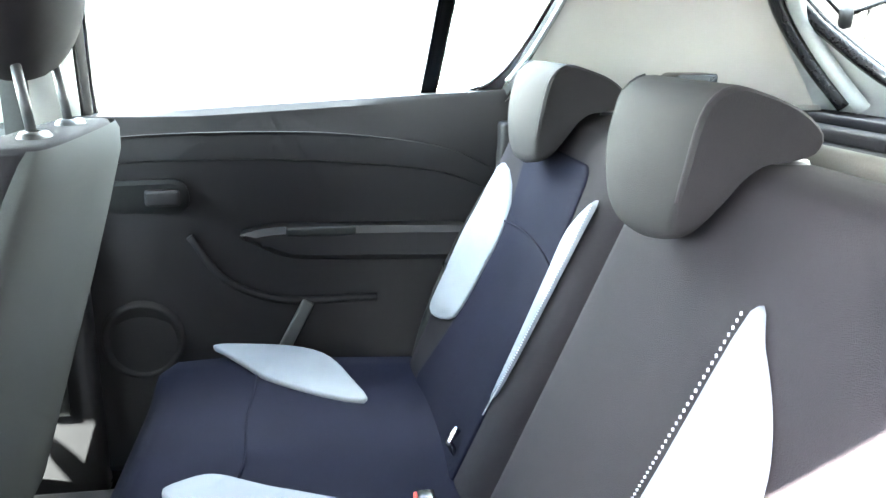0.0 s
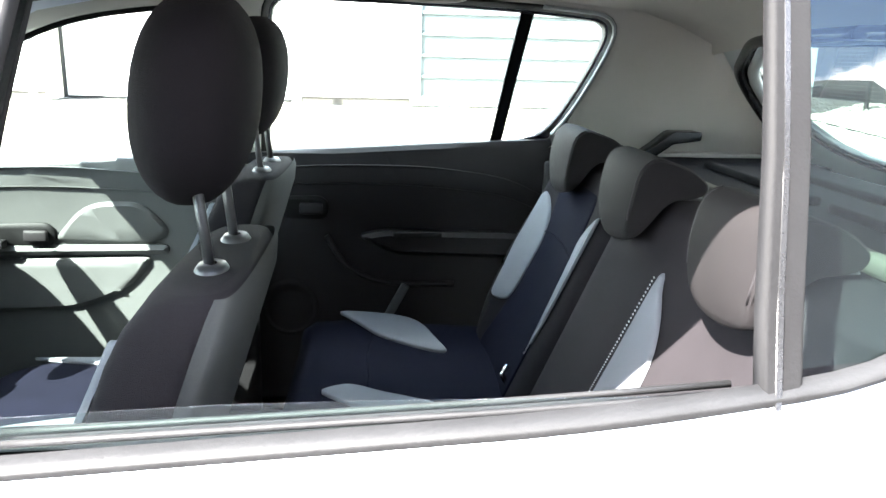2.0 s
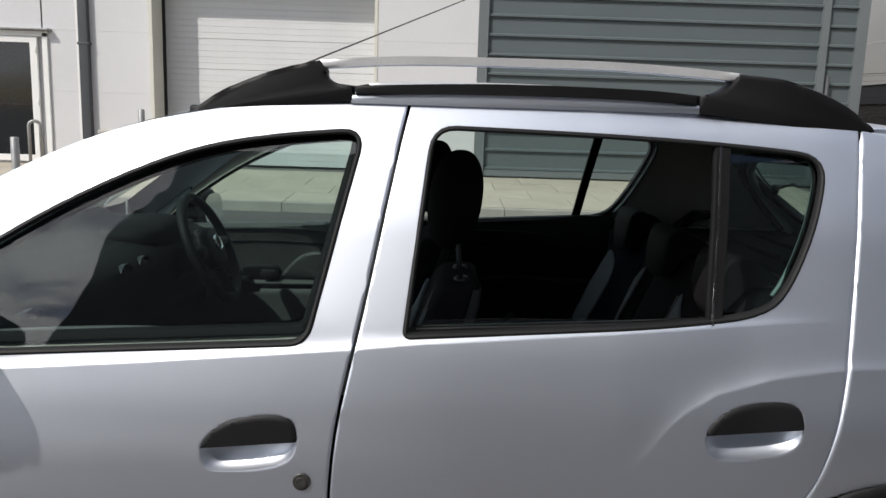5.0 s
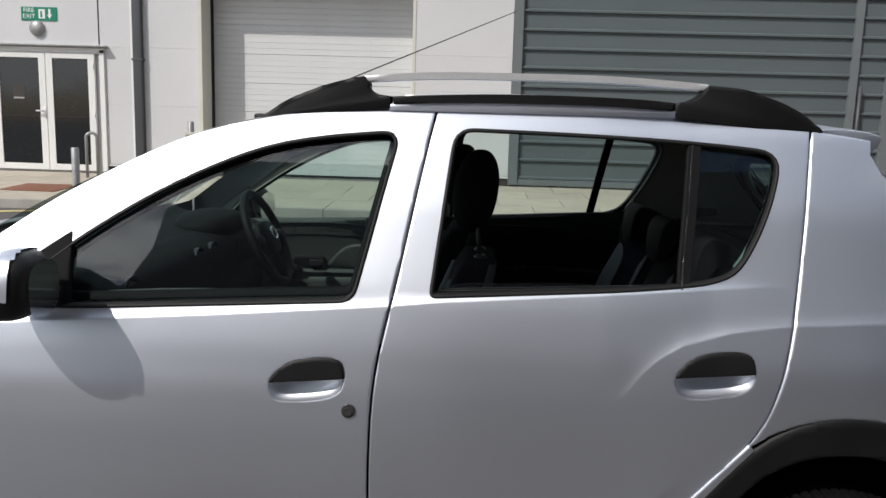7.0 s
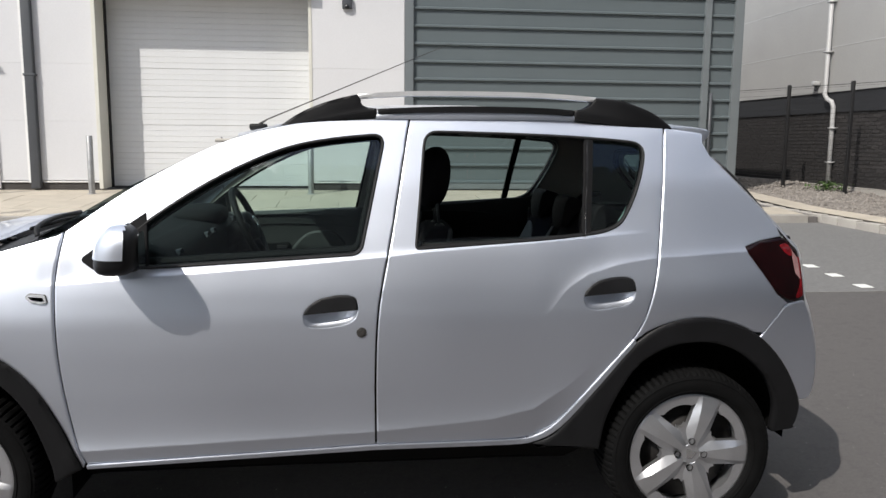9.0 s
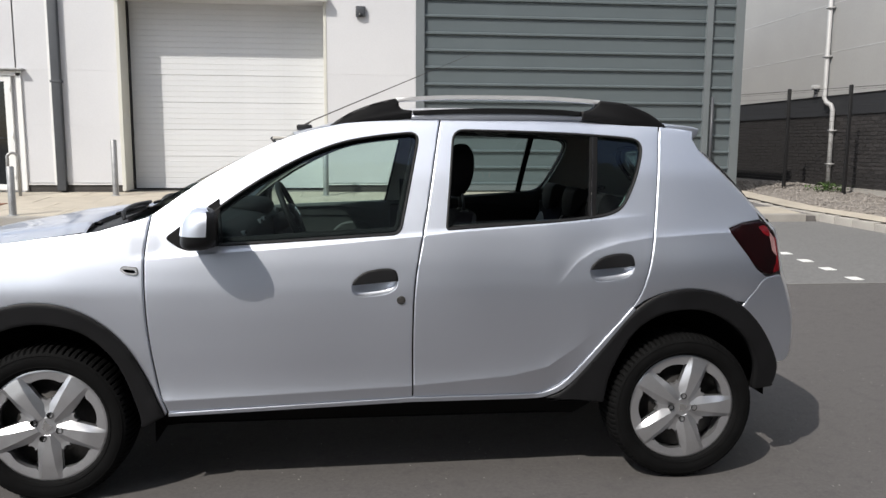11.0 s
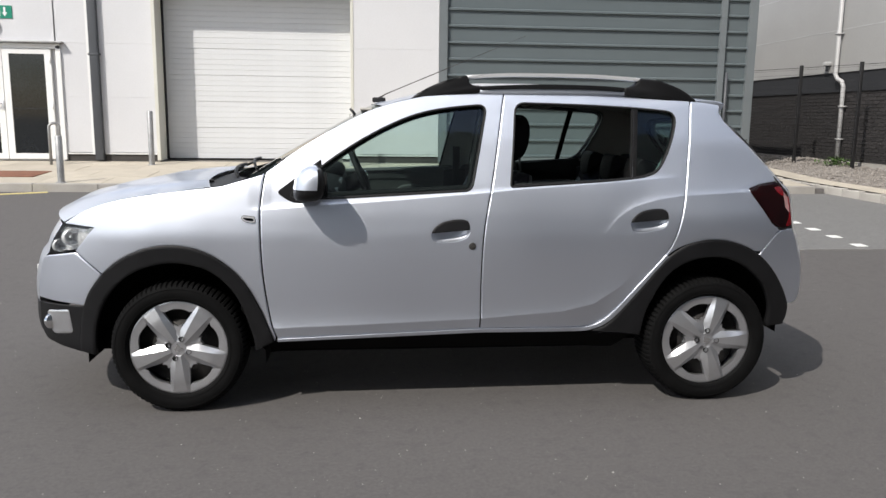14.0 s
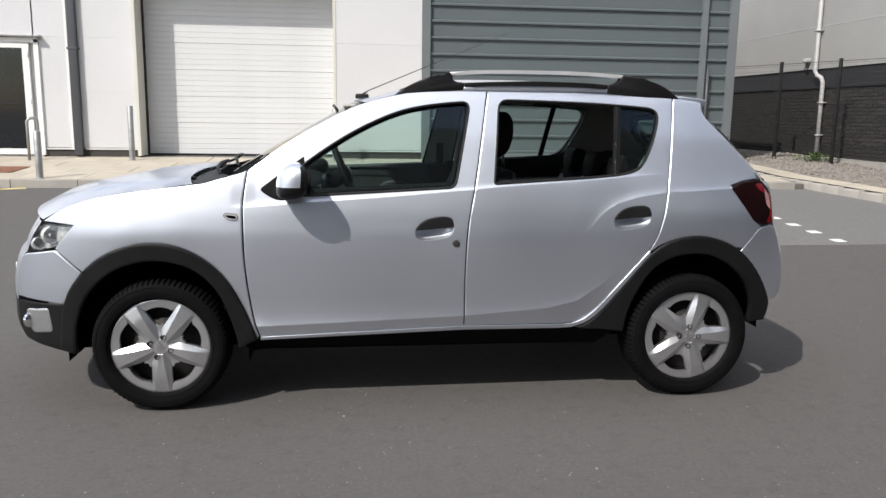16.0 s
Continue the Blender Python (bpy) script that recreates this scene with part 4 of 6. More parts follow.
for side in (-1, 1):
    cap = spline([(1.235, 1.506), (1.325, 1.511), (1.395, 1.505), (1.426, 1.494)], 3) + spline([(1.422, 1.478), (1.404, 1.456), (1.385, 1.440)], 3) + [(1.335, 1.455), (1.262, 1.480)]
    crisp(part("spoiler_side", extruded(cap, side * 0.545, side * 0.592, 0.006), "paint", car, "silver end of the roof spoiler"), 40)
# cowl, wipers, aerial
across([(-0.965, 0.79, 1.118, -1.10, 1.10), (-1.05, 0.785, 1.084, -1.18, 1.075), (-1.15, 0.775, 1.055, -1.27, 1.050)], "windscreen_cowl", "cladding", 20, None, "black plastic cowl below the windscreen")
for y0, y1, xa, za in ((-0.62, -0.05, -1.07, 1.125), (0.02, 0.60, -1.08, 1.125)):
    arm = part("wiper_arm", tube(spline([(-1.03, y0, 1.105), (-1.05, y0 + 0.06, 1.135), (xa, (y0 + y1) / 2, za + 0.02), (xa - 0.005, y1, za + 0.015)], 5), 0.009, 6), "cladding", car, "black windscreen wiper")
    part("wiper_blade", tube([(xa - 0.02, y0 + 0.10, za - 0.002), (xa - 0.03, y1 + 0.05, za - 0.004)], 0.007, 6), "rubber", arm)
aerial = part("roof_aerial", tube([(-0.335, 0.0, 1.512), (-0.30, 0.0, 1.535), (0.50, 0.0, 1.873)], [0.007, 0.0030, 0.0012], 8), "iron", car, "thin black rod aerial")
part("aerial_base", boxes((-0.375, -0.300, -0.022, 0.022, 1.488, 1.516), bevel=0.01), "cladding", aerial)
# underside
part("underbody", boxes((-1.75, 1.70, -0.52, 0.52, 0.23, 0.34), (-0.86, 0.87, -0.60, 0.60, 0.215, 0.30), bevel=0.02), "shade_black", car, "", False)


# ---- wheels ----
def build_wheel():
    rim = part("wheel", lathe([(0.205, 0.09), (0.205, 0.02), (0.214, 0.0), (0.224, -0.004), (0.230, 0.002), (0.230, 0.02), (0.215, 0.10)], 64), "wheel", car, "sixteen-inch wheel with five-spoke silver cover")
    # spoked cover: five flat wedges with falling flanks, openings between them
    bm = bmesh.new()
    RC = 0.227
    rad = [0.001, 0.035, 0.037, 0.055, 0.073, 0.090, 0.104, 0.116, 0.128, 0.140, 0.152, 0.164, 0.175, 0.184, 0.190, 0.205, 0.213, 0.220, 0.227]
    lo, hi = 6, 14
    rows = []
    for i, r in enumerate(rad):
        q = r / RC
        flat = RC * (0.018 + 0.130 * q)
        edge = min(RC * 0.205, r * 0.52)
        flat = min(flat, edge * 0.92)
        half = r * math.pi / 5
        ring = []
        for k in range(5):
            a0 = math.pi / 2 + k * math.tau / 5
            for lat in ([-half + (half - edge) * t / 5 for t in range(5)] + [-edge + (edge - flat) * t / 3 for t in range(3)] + [-flat + 2 * flat * t / 4 for t in range(4)] + [flat + (edge - flat) * t / 3 for t in range(3)] + [edge + (half - edge) * t / 5 for t in range(5)]):
                d = abs(lat)
                h = -0.010 - 0.010 * math.sin(min(1.0, q / 0.6) * math.pi / 2) + 0.012 * max(0.0, q - 0.7) / 0.3
                deep = 0.019 * clamp((q - 0.10) / 0.25) * clamp((1.02 - q) / 0.30)
                h += deep * min(1.0, max(0.0, d - flat) / max(1e-4, edge - flat))
                if r < 0.036:
                    h = -0.012
                if r > 0.219:
                    h += 0.003 * (r - 0.219) / 0.008
                rr = r
                if d > edge:
                    u = (d - edge) / max(1e-4, half - edge)
                    rr += RC * 0.075 * (1 - min(1.0, u)) ** 2 * max(0.0, 1 - abs(i - lo) / 3.0) - RC * 0.05 * (1 - min(1.0, u)) ** 2 * max(0.0, 1 - abs(i - hi) / 3.0)
                a = a0 + lat / r
                ring.append(bm.verts.new((rr * math.cos(a), h, rr * math.sin(a))))
        rows.append(ring)
    per = 20
    for i in range(len(rad) - 1):
        for k in range(5 * per):
            c = k % per
            if lo <= i < hi and (c < 5 or c >= 15):
                continue
            bm.faces.new((rows[i][k], rows[i][(k + 1) % (5 * per)], rows[i + 1][(k + 1) % (5 * per)], rows[i + 1][k]))
    bmesh.ops.delete(bm, geom=[v for v in bm.verts if not v.link_faces], context="VERTS")
    es = [e for e in bm.edges if e.is_boundary]
    r = bmesh.ops.extrude_edge_only(bm, edges=es)
    for v in r["geom"]:
        if isinstance(v, bmesh.types.BMVert):
            v.co.y += 0.022
    bmesh.ops.remove_doubles(bm, verts=bm.verts, dist=1e-4)
    bmesh.ops.recalc_face_normals(bm, faces=bm.faces[:])
    cover = crisp(part("wheel_cover", bm, "wheel", rim), 14)
    for k in range(4):
        a = k * math.tau / 4 + 0.30
        # black material gives the bolt holes their shade
        hole = part("wheel_bolt", lathe([(0.0, 0.004), (0.006, 0.004), (0.0065, -0.004), (0.0100, -0.003), (0.0115, -0.0195), (0.0130, -0.018)], 16), "rubber", cover, "sunk wheel bolt, coloured black for the shade in its hole")
        hole.location = (0.050 * math.cos(a), -0.0015, 0.050 * math.sin(a))
    bm = bmesh.new()
    for q in ((-0.019, -0.0125, 0.014), (0.019, -0.0125, 0.014), (0.010, -0.0125, -0.016), (-0.010, -0.0125, -0.016)):
        bm.verts.new(q)
    bm.faces.new(bm.verts)
    r = bmesh.ops.extrude_face_region(bm, geom=bm.faces[:])
    for v in r["geom"]:
        if isinstance(v, bmesh.types.BMVert):
            v.co.y -= 0.003
    part("badge", bm, "chrome", cover, "plain bright centre badge", False)
    part("brake_disc", lathe([(0.03, 0.035), (0.13, 0.035), (0.13, 0.055), (0.20, 0.075)], 40), "brake", rim)
    # tyre with tread blocks on its shoulders
    prof = [(0.205, 0.004), (0.222, 0.002), (0.234, -0.016), (0.255, -0.026), (0.280, -0.025), (0.298, -0.018), (0.308, -0.006), (0.314, 0.012), (0.316, 0.045), (0.3165, 0.09), (0.316, 0.135), (0.312, 0.170), (0.295, 0.195), (0.24, 0.205), (0.205, 0.18)]
    n = 312
    bm = bmesh.new()
    rings = []
    for k in range(n):
        a = k * math.tau / n
        ring = []
        for i, (r, h) in enumerate(prof):
            cut = k % 4 == 0 and 6 <= i <= 11
            ring.append(bm.verts.new(((r - (0.009 if cut else 0)) * math.cos(a), h, (r - (0.009 if cut else 0)) * math.sin(a))))
        rings.append(ring)
    for k in range(n):
        a, b = rings[k], rings[(k + 1) % n]
        for i in range(len(prof) - 1):
            bm.faces.new((a[i], a[i + 1], b[i + 1], b[i]))
    tyre = crisp(part("tyre", bm, "tyre", rim), 30)
    for r0, h in ((0.243, -0.0225), (0.288, -0.0238)):
        part("sidewall_ring", lathe([(r0 - 0.002, h + 0.002), (r0, h - 0.0015), (r0 + 0.002, h + 0.002)], 90), "tyre", tyre)
    return rim


wheel = build_wheel()
wheel.matrix_world = Matrix.Translation((-1.2945, -0.842, 0.316)) @ Matrix.Rotation(radians(36), 4, "Y")
for x, s, turn in ((1.2945, -1, 19), (-1.2945, 1, 20), (1.2945, 1, 40)):
    copy_thing(wheel, Matrix.Translation((x, s * 0.842, 0.316)) @ Matrix.Rotation(radians(0 if s < 0 else 180), 4, "Z") @ Matrix.Rotation(radians(turn), 4, "Y"))


# ---- inside the car ----
def onto_back(outline, front, off, depth=0.004, step=0.04, edge=0.004, lip=0.002):
    """A patch laid on a seat back: outline in (y, z), front(y, z) gives x."""
    bm = panel_mesh(outline, (), off, depth, -1, step, edge, lip, skin=lambda a, b: -front(a, b))
    for v in bm.verts:
        v.co = Vector((v.co.y, v.co.x, v.co.z))
    return bm


def onto_seat(outline, top, off, depth=0.004, step=0.04, edge=0.004, lip=0.002):
    """A patch laid on a cushion: outline in (x, y), top(x, y) gives z."""
    bm = panel_mesh(outline, (), off, depth, 1, step, edge, lip, skin=top)
    for v in bm.verts:
        v.co = Vector((v.co.x, v.co.z, v.co.y))
    return bm


def closed_grid(fn, nu, nv):
    """A closed skin from fn(u, v): u runs round, v from pole to pole."""
    bm = bmesh.new()
    rows = [[bm.verts.new(fn(u / nu, v / nv)) for u in range(nu)] for v in range(nv + 1)]
    for a, b in zip(rows, rows[1:]):
        for k in range(nu):
            bm.faces.new((a[k - 1], a[k], b[k], b[k - 1]))
    bm.faces.new(rows[0])
    bm.faces.new(rows[-1])
    bmesh.ops.remove_doubles(bm, verts=bm.verts, dist=1e-4)
    return bm


def pad(cx, cy, cz, hx, hy, hz, px=0.5, lean=0.0, bulge=0.0):
    """A soft cushion shape: a rounded box, leaning back."""
    bm = bmesh.new()
    bmesh.ops.create_cube(bm, size=2.0)
    bmesh.ops.subdivide_edges(bm, edges=bm.edges[:], cuts=9, use_grid_fill=True)
    for v in bm.verts:
        n = v.co.normalized()
        q = v.co
        p = 1.0 / px
        k = (abs(n.x) ** p + abs(n.y) ** p + abs(n.z) ** p) ** (-px)
        r = n * k
        x, y, z = r.x * hx, r.y * hy, r.z * hz
        v.co = Vector((cx + x + lean * z, cy + y, cz + z))
    return bm


# roof lining and pillars
across([(x, W(x, roof_z(x)) - 0.050, roof_z(x) - 0.040, x, roof_z(x) - 0.010) for x in [-0.33 + 1.53 * k / 20 for k in range(21)]] + [(1.30, 0.585, 1.440, 1.34, 1.462), (1.385, 0.585, 1.398, 1.410, 1.418), (1.402, 0.62, 1.372, 1.425, 1.409)], "headliner", "headliner", 24, None, "beige fabric roof lining")
for side in (-1, 1):
    low_edge = lambda loop: [(x, z - 0.035 * min(1.0, max(0.0, (1.22 - z) / 0.07))) for x, z in loop]
    trim_out = [(-0.79, 1.02), (-0.59, 1.21), (-0.41, 1.34), (-0.19, 1.435), (0.02, 1.475), (0.26, 1.497), (0.66, 1.500), (0.95, 1.490), (1.22, 1.466), (1.35, 1.432), (1.42, 1.385), (1.52, 1.27), (1.62, 1.155), (1.660, 1.105), (1.20, 1.00), (0.95, 0.99), (0.60, 0.97), (0.20, 0.95), (-0.40, 0.95)]
    wide = 0.013 if side > 0 else 0.026
    pt = panel("pillar_trim", trim_out, "pillar", car, holes=[shrink(FRONT_WINDOW, 0.012), low_edge(shrink(REAR_WINDOW, -wide))], off=-0.062, depth=0.0, step=0.05, edge=0.004, lip=0.003, side=side, label="beige moulded pillar trim")
    crisp(part("door_seal", ring_mesh(dense(low_edge(shrink(REAR_WINDOW, -wide - 0.003))), 0.007 if side > 0 else 0.011, -0.052, 0.016, side), "gloss_black", pt, "black rubber door seal"), 50)
    crisp(part("door_seal", ring_mesh(dense(shrink(FRONT_WINDOW, 0.003)), 0.020, -0.050, 0.016, side), "bar", pt, "black rubber door seal"), 50)
    # reveal between the door frame and the lining
    bm = bmesh.new()
    rows = [[bm.verts.new((x, side * (W(x, z) + o), z)) for x, z in dense(low_edge(REAR_WINDOW))] for o in (-0.036, -0.046)]
    base = dense(low_edge(REAR_WINDOW))
    n_out = shrink(base, -wide)
    rows.append([bm.verts.new((x, side * (W(x, z) - 0.060), z)) for x, z in n_out])
    for p, q in zip(rows, rows[1:]):
        for k in range(len(p)):
            bm.faces.new((p[k - 1], p[k], q[k], q[k - 1]))
    part("door_reveal", bm, "rubber", pt, "black inner window reveal")
    part("painted_flange", tube([(x, side * (W(x, z) - 0.058), z) for x, z in dense(shrink(REAR_WINDOW, -0.009)) if z > 1.15 and x > 0.95], 0.005, 8), "lit_inner_paint", pt, "silver painted door flange")
    # added filler tube: keeps sun from leaking between roof and headliner
    part("roof_channel", tube([(x, side * (W(x, roof_z(x)) - 0.012), roof_z(x) - 0.020) for x in [-0.34 + 1.62 * k / 14 for k in range(15)]], 0.016, 8), "shade_black", car, "dark filler tube added to stop light leaking at the roof edge")
    part("inner_sill", boxes((-0.86, 0.86, side * 0.60, side * 0.685, 0.30, 0.40), bevel=0.012), "trim", car, "charcoal inner sill")
    part("centre_pillar_lining", boxes((0.105, 0.255, side * 0.712, side * 0.765, 0.36, 1.07), bevel=0.014), "trim", car, "charcoal centre pillar lining")
    # tailgate opening: seal, painted frame
    hatch_line = spline([(1.396, 0.0, 1.412), (1.398, side * 0.25, 1.408), (1.404, side * 0.40, 1.400), (1.433, side * 0.51, 1.368), (1.460, side * 0.580, 1.332), (1.513, side * 0.618, 1.274), (1.580, side * 0.620, 1.196), (1.640, side * 0.600, 1.125)], 6)
    part("tailgate_seal", tube(hatch_line, 0.013, 8), "gloss_black", car, "black rubber tailgate seal")
    part("tailgate_flange", tube([(x + 0.030, y * 0.975, z - 0.004) for x, y, z in hatch_line], 0.014, 8), "lit_inner_paint", car, "silver painted tailgate flange")
    knob = part("shelf_cord_knob", lathe([(0.0, -0.014), (0.016, -0.012), (0.020, 0.0), (0.016, 0.008), (0.0, 0.008)], 18), "rubber", tailgate, "round black parcel shelf cord stud")
    knob.matrix_world = Matrix.Translation((1.560, side * 0.520, 1.280)) @ Matrix.Rotation(radians(50 * side), 4, "Z")
    part("shelf_cord", tube([(1.560, side * 0.522, 1.280), (1.525, side * 0.540, 1.320), (1.495, side * 0.545, 1.362)], 0.003, 6), "rubber", tailgate)
    part("glass_hinge", tube([(1.565, side * 0.515, 1.285), (1.615, side * 0.480, 1.310)], 0.004, 6), "rubber", tailgate)
    # boot side ledge with a hook
    ledge = part("boot_side_ledge", boxes((1.10, 1.70, side * 0.52, side * 0.735, 1.070, 1.110), bevel=0.012), "shelf", car, "charcoal boot side ledge")
    part("ledge_lip", boxes((1.20, 1.66, side * 0.690, side * 0.735, 1.104, 1.120), bevel=0.006), "pillar", ledge, "beige ledge edging")
    part("shelf_support", extruded(rounded([(1.245, 1.120), (1.29, 1.150, 0.02), (1.325, 1.182, 0.01), (1.402, 1.182, 0.006), (1.402, 1.160, 0.004), (1.33, 1.150), (1.29, 1.121)]), side * 0.625, side * 0.69, 0.004), "gloss_black", ledge, "black shelf support")
    part("boot_side_trim", boxes((1.02, 1.68, side * 0.70, side * 0.745, 0.77, 1.09), bevel=0.01), "trim", car, "charcoal boot side lining")
    # door trims; the far one is seen standing higher over its sill
    up_by, down_by = (0.020, 0.0) if side > 0 else (0.0, 0.075)
    for name, o in (("rear_door_trim", [(0.150, 0.40), (0.185, 0.90), (0.225, 1.078 + up_by), (0.60, 1.096 + 1.2 * up_by), (1.085, 1.122 + 1.4 * up_by), (1.065, 0.900), (1.01, 0.78), (0.87, 0.60), (0.73, 0.45), (0.67, 0.40)]),
                    ("front_door_trim", [(-0.80, 0.38), (-0.86, 0.66), (-0.86, 1.05 - down_by), (-0.40, 1.070 - down_by), (0.185, 1.092 - down_by), (0.150, 0.90), (0.125, 0.40)])):
        dt = panel(name, rounded([(*p, 0.03) for p in o]), "trim" if name.startswith("rear") else "trim_grey", car, skin=lambda x, z: W(x, z) - 0.105 + 0.045 * min(1.0, max(0.0, (z - 1.04) / 0.09)), depth=-0.040, step=0.05, edge=0.012, lip=-0.010, side=side, label="charcoal moulded door lining")
        rear = name.startswith("rear")
        yy = lambda x, z: side * (W(x, z) - 0.105)
        # raised shoulder line
        line = [(0.21, 1.010), (0.42, 1.022), (0.68, 1.018), (0.90, 0.995), (1.02, 0.950)] if rear else [(-0.82, 0.97), (-0.55, 0.995), (-0.25, 1.005), (0.02, 0.990), (0.12, 0.97)]
        up = spline(line, 5)
        shoulder = up + [(x, z + 0.055 - 0.02 * abs(i / len(up) - 0.5)) for i, (x, z) in enumerate(up)][::-1]
        panel("shoulder_moulding", shoulder, "trim" if rear else "trim_grey", dt, off=-0.092, depth=0.012, step=0.06, edge=0.010, lip=0.008, side=side)
        # armrest
        arm = rounded([(0.525, 0.880, 0.02), (0.59, 0.896, 0.03), (0.97, 0.890, 0.02), (0.98, 0.820, 0.02), (0.62, 0.830, 0.03)]) if rear else rounded([(-0.62, 0.812, 0.01), (-0.60, 0.840, 0.02), (0.02, 0.848, 0.02), (0.02, 0.822, 0.01)])
        ar = panel("armrest", arm, "trim" if rear else "trim_grey", dt, off=-0.150 if rear else -0.128, depth=-0.05 if rear else -0.026, step=0.04, edge=0.012, lip=-0.012, side=side, label="moulded door armrest")
        x0 = 0.62 if rear else -0.52
        part("pull_cup", boxes((x0, x0 + 0.13, yy(x0, 0.83) - side * 0.052, yy(x0, 0.83) - side * 0.02, 0.878 if rear else 0.842, 0.896 if rear else 0.862), bevel=0.004), "rubber", ar)
        # inner handle
        hx, hz = (0.372, 0.955) if rear else (-0.345, 0.872)
        cup = panel("handle_cup", rounded([(hx - 0.075, hz - 0.030, 0.02), (hx - 0.075, hz + 0.030, 0.02), (hx + 0.075, hz + 0.034, 0.034), (hx + 0.075, hz - 0.034, 0.034)]), "rubber", dt, off=-0.121, depth=-0.006, step=0.05, edge=0.008, lip=-0.006, side=side, label="recessed inner door handle")
        part("lever", boxes((hx + 0.000, hx + 0.062, yy(hx, hz) - side * 0.032, yy(hx, hz) - side * 0.018, hz - 0.016, hz + 0.016), bevel=0.007), "trim", cup)
        # loudspeaker
        sx, sz = (0.338, 0.668) if rear else (-0.62, 0.52)
        spk = part("loudspeaker_grille", lathe([(0.0, -0.004), (0.060, -0.008), (0.068, -0.018), (0.076, -0.018), (0.084, 0.004)], 36), "trim", dt, "round loudspeaker grille")
        spk.matrix_world = Matrix.Translation((sx, yy(sx, sz) + side * 0.010, sz)) @ Matrix.Rotation(0 if side > 0 else math.pi, 4, "Z")
        if rear:
            part("pocket_rib", boxes((-0.012, 0.012, -0.006, 0.006, -0.055, 0.055), bevel=0.004), "trim_grey", dt).matrix_world = Matrix.Translation((0.630, yy(0.63, 0.66) - side * 0.012, 0.690)) @ Matrix.Rotation(radians(28), 4, "Y")
            sw = spline([(0.44, 0.875), (0.50, 0.785), (0.61, 0.742), (0.79, 0.740)], 6)
            part("pocket_edge", tube([(x, yy(x, z) - side * 0.008, z) for x, z in sw], 0.008, 8), "trim", dt)
        else:
            ins = rounded([(-0.28, 0.855, 0.03), (-0.185, 0.962, 0.06), (-0.04, 0.966, 0.04), (0.04, 0.875, 0.05), (-0.05, 0.845, 0.05)])
            panel("door_inlay", ins, "trim_grey", dt, off=-0.118, depth=-0.012, step=0.05, edge=0.010, lip=-0.008, side=side, label="grey fabric door inlay")
            low = rounded([(-0.62, 0.66, 0.04), (-0.55, 0.800, 0.05), (-0.02, 0.815, 0.03), (-0.09, 0.72, 0.08), (-0.225, 0.667, 0.06), (-0.42, 0.660, 0.05)])
            panel("door_pocket", low, "trim_grey", dt, off=-0.122, depth=-0.016, step=0.06, edge=0.012, lip=-0.010, side=side, label="grey door pocket")
    # grab handle
    if side > 0:
        g = spline([(0.575, side * 0.560, 1.530), (0.592, side * 0.545, 1.502), (0.64, side * 0.538, 1.486), (0.75, side * 0.538, 1.484), (0.790, side * 0.545, 1.500), (0.810, side * 0.560, 1.528)], 5)
        part("grab_handle", tube(g, 0.011, 10), "pillar", car, "beige roof grab handle")

# floor, boot
part("cabin_floor", boxes((-0.86, 0.46, -0.70, 0.70, 0.31, 0.34), (0.46, 0.87, -0.70, 0.70, 0.31, 0.42), (0.87, 1.68, -0.50, 0.50, 0.34, 0.42), bevel=0.01), "carpet", car, "black cabin carpet")
part("centre_tunnel", boxes((-0.80, 0.42, -0.12, 0.12, 0.33, 0.52), bevel=0.04), "trim", car, "charcoal centre console")
part("parcel_shelf", boxes((1.21, 1.66, -0.53, 0.53, 1.092, 1.112), bevel=0.008), "shelf", car, "charcoal parcel shelf")
part("shelf_front_edge", boxes((1.180, 1.210, -0.55, 0.55, 1.112, 1.140), bevel=0.010), "shaded_roller", car, "beige roller of the parcel shelf")
for y0, y1 in ((-0.50, -0.04), (0.02, 0.50)):
    part("shelf_rib", boxes((1.36, 1.385, y0, y1, 1.110, 1.128), (1.50, 1.525, y0, y1, 1.110, 1.126), bevel=0.006), "shelf", car, "raised rib of the parcel shelf")


# rear bench
back_x = lambda y, z: 0.913 + 0.43 * (z - 0.758) - 0.026 * gauss(abs(y), 0.63, 0.06) + 0.012 * gauss(abs(y), 0.40, 0.13) * gauss(z, 0.75, 0.2)
seat_z = lambda x, y: 0.650 - 0.05 * max(0, (x - 0.5)) + 0.030 * gauss(abs(y), 0.67, 0.07) - 0.014 * gauss(abs(y), 0.40, 0.14) * gauss(x, 0.68, 0.15) - 0.10 * max(0, 0.50 - x) ** 1.2


def bench_back(y0, y1):
    TOP = 1.108

    def fn(u, v):
        y = y0 + (y1 - y0) * v
        edge = 1 - abs(2 * v - 1) ** 14
        a = u * math.tau
        # section: front face, rolled top, rear face, underside
        if u < 0.45:
            t = u / 0.45
            z = 0.52 + (TOP - 0.52) * t
            x = back_x(y, z) + 0.03 * (1 - edge)
        elif u < 0.60:
            t = (u - 0.45) / 0.15 * math.pi
            x = back_x(y, TOP) + 0.055 * (1 - math.cos(t))
            z = TOP + 0.026 * math.sin(t)
        elif u < 0.92:
            t = (u - 0.60) / 0.32
            z = TOP - (TOP - 0.52) * t
            x = back_x(y, TOP) + 0.11 - 0.09 * t
        else:
            t = (u - 0.92) / 0.08
            x = back_x(y, TOP) + 0.02 + (back_x(y, 0.52) - back_x(y, TOP) - 0.02) * t
            z = 0.52
        return (x, y, z)
    return closed_grid(fn, 60, 40)


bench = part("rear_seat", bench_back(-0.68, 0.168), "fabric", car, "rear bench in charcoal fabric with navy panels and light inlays")
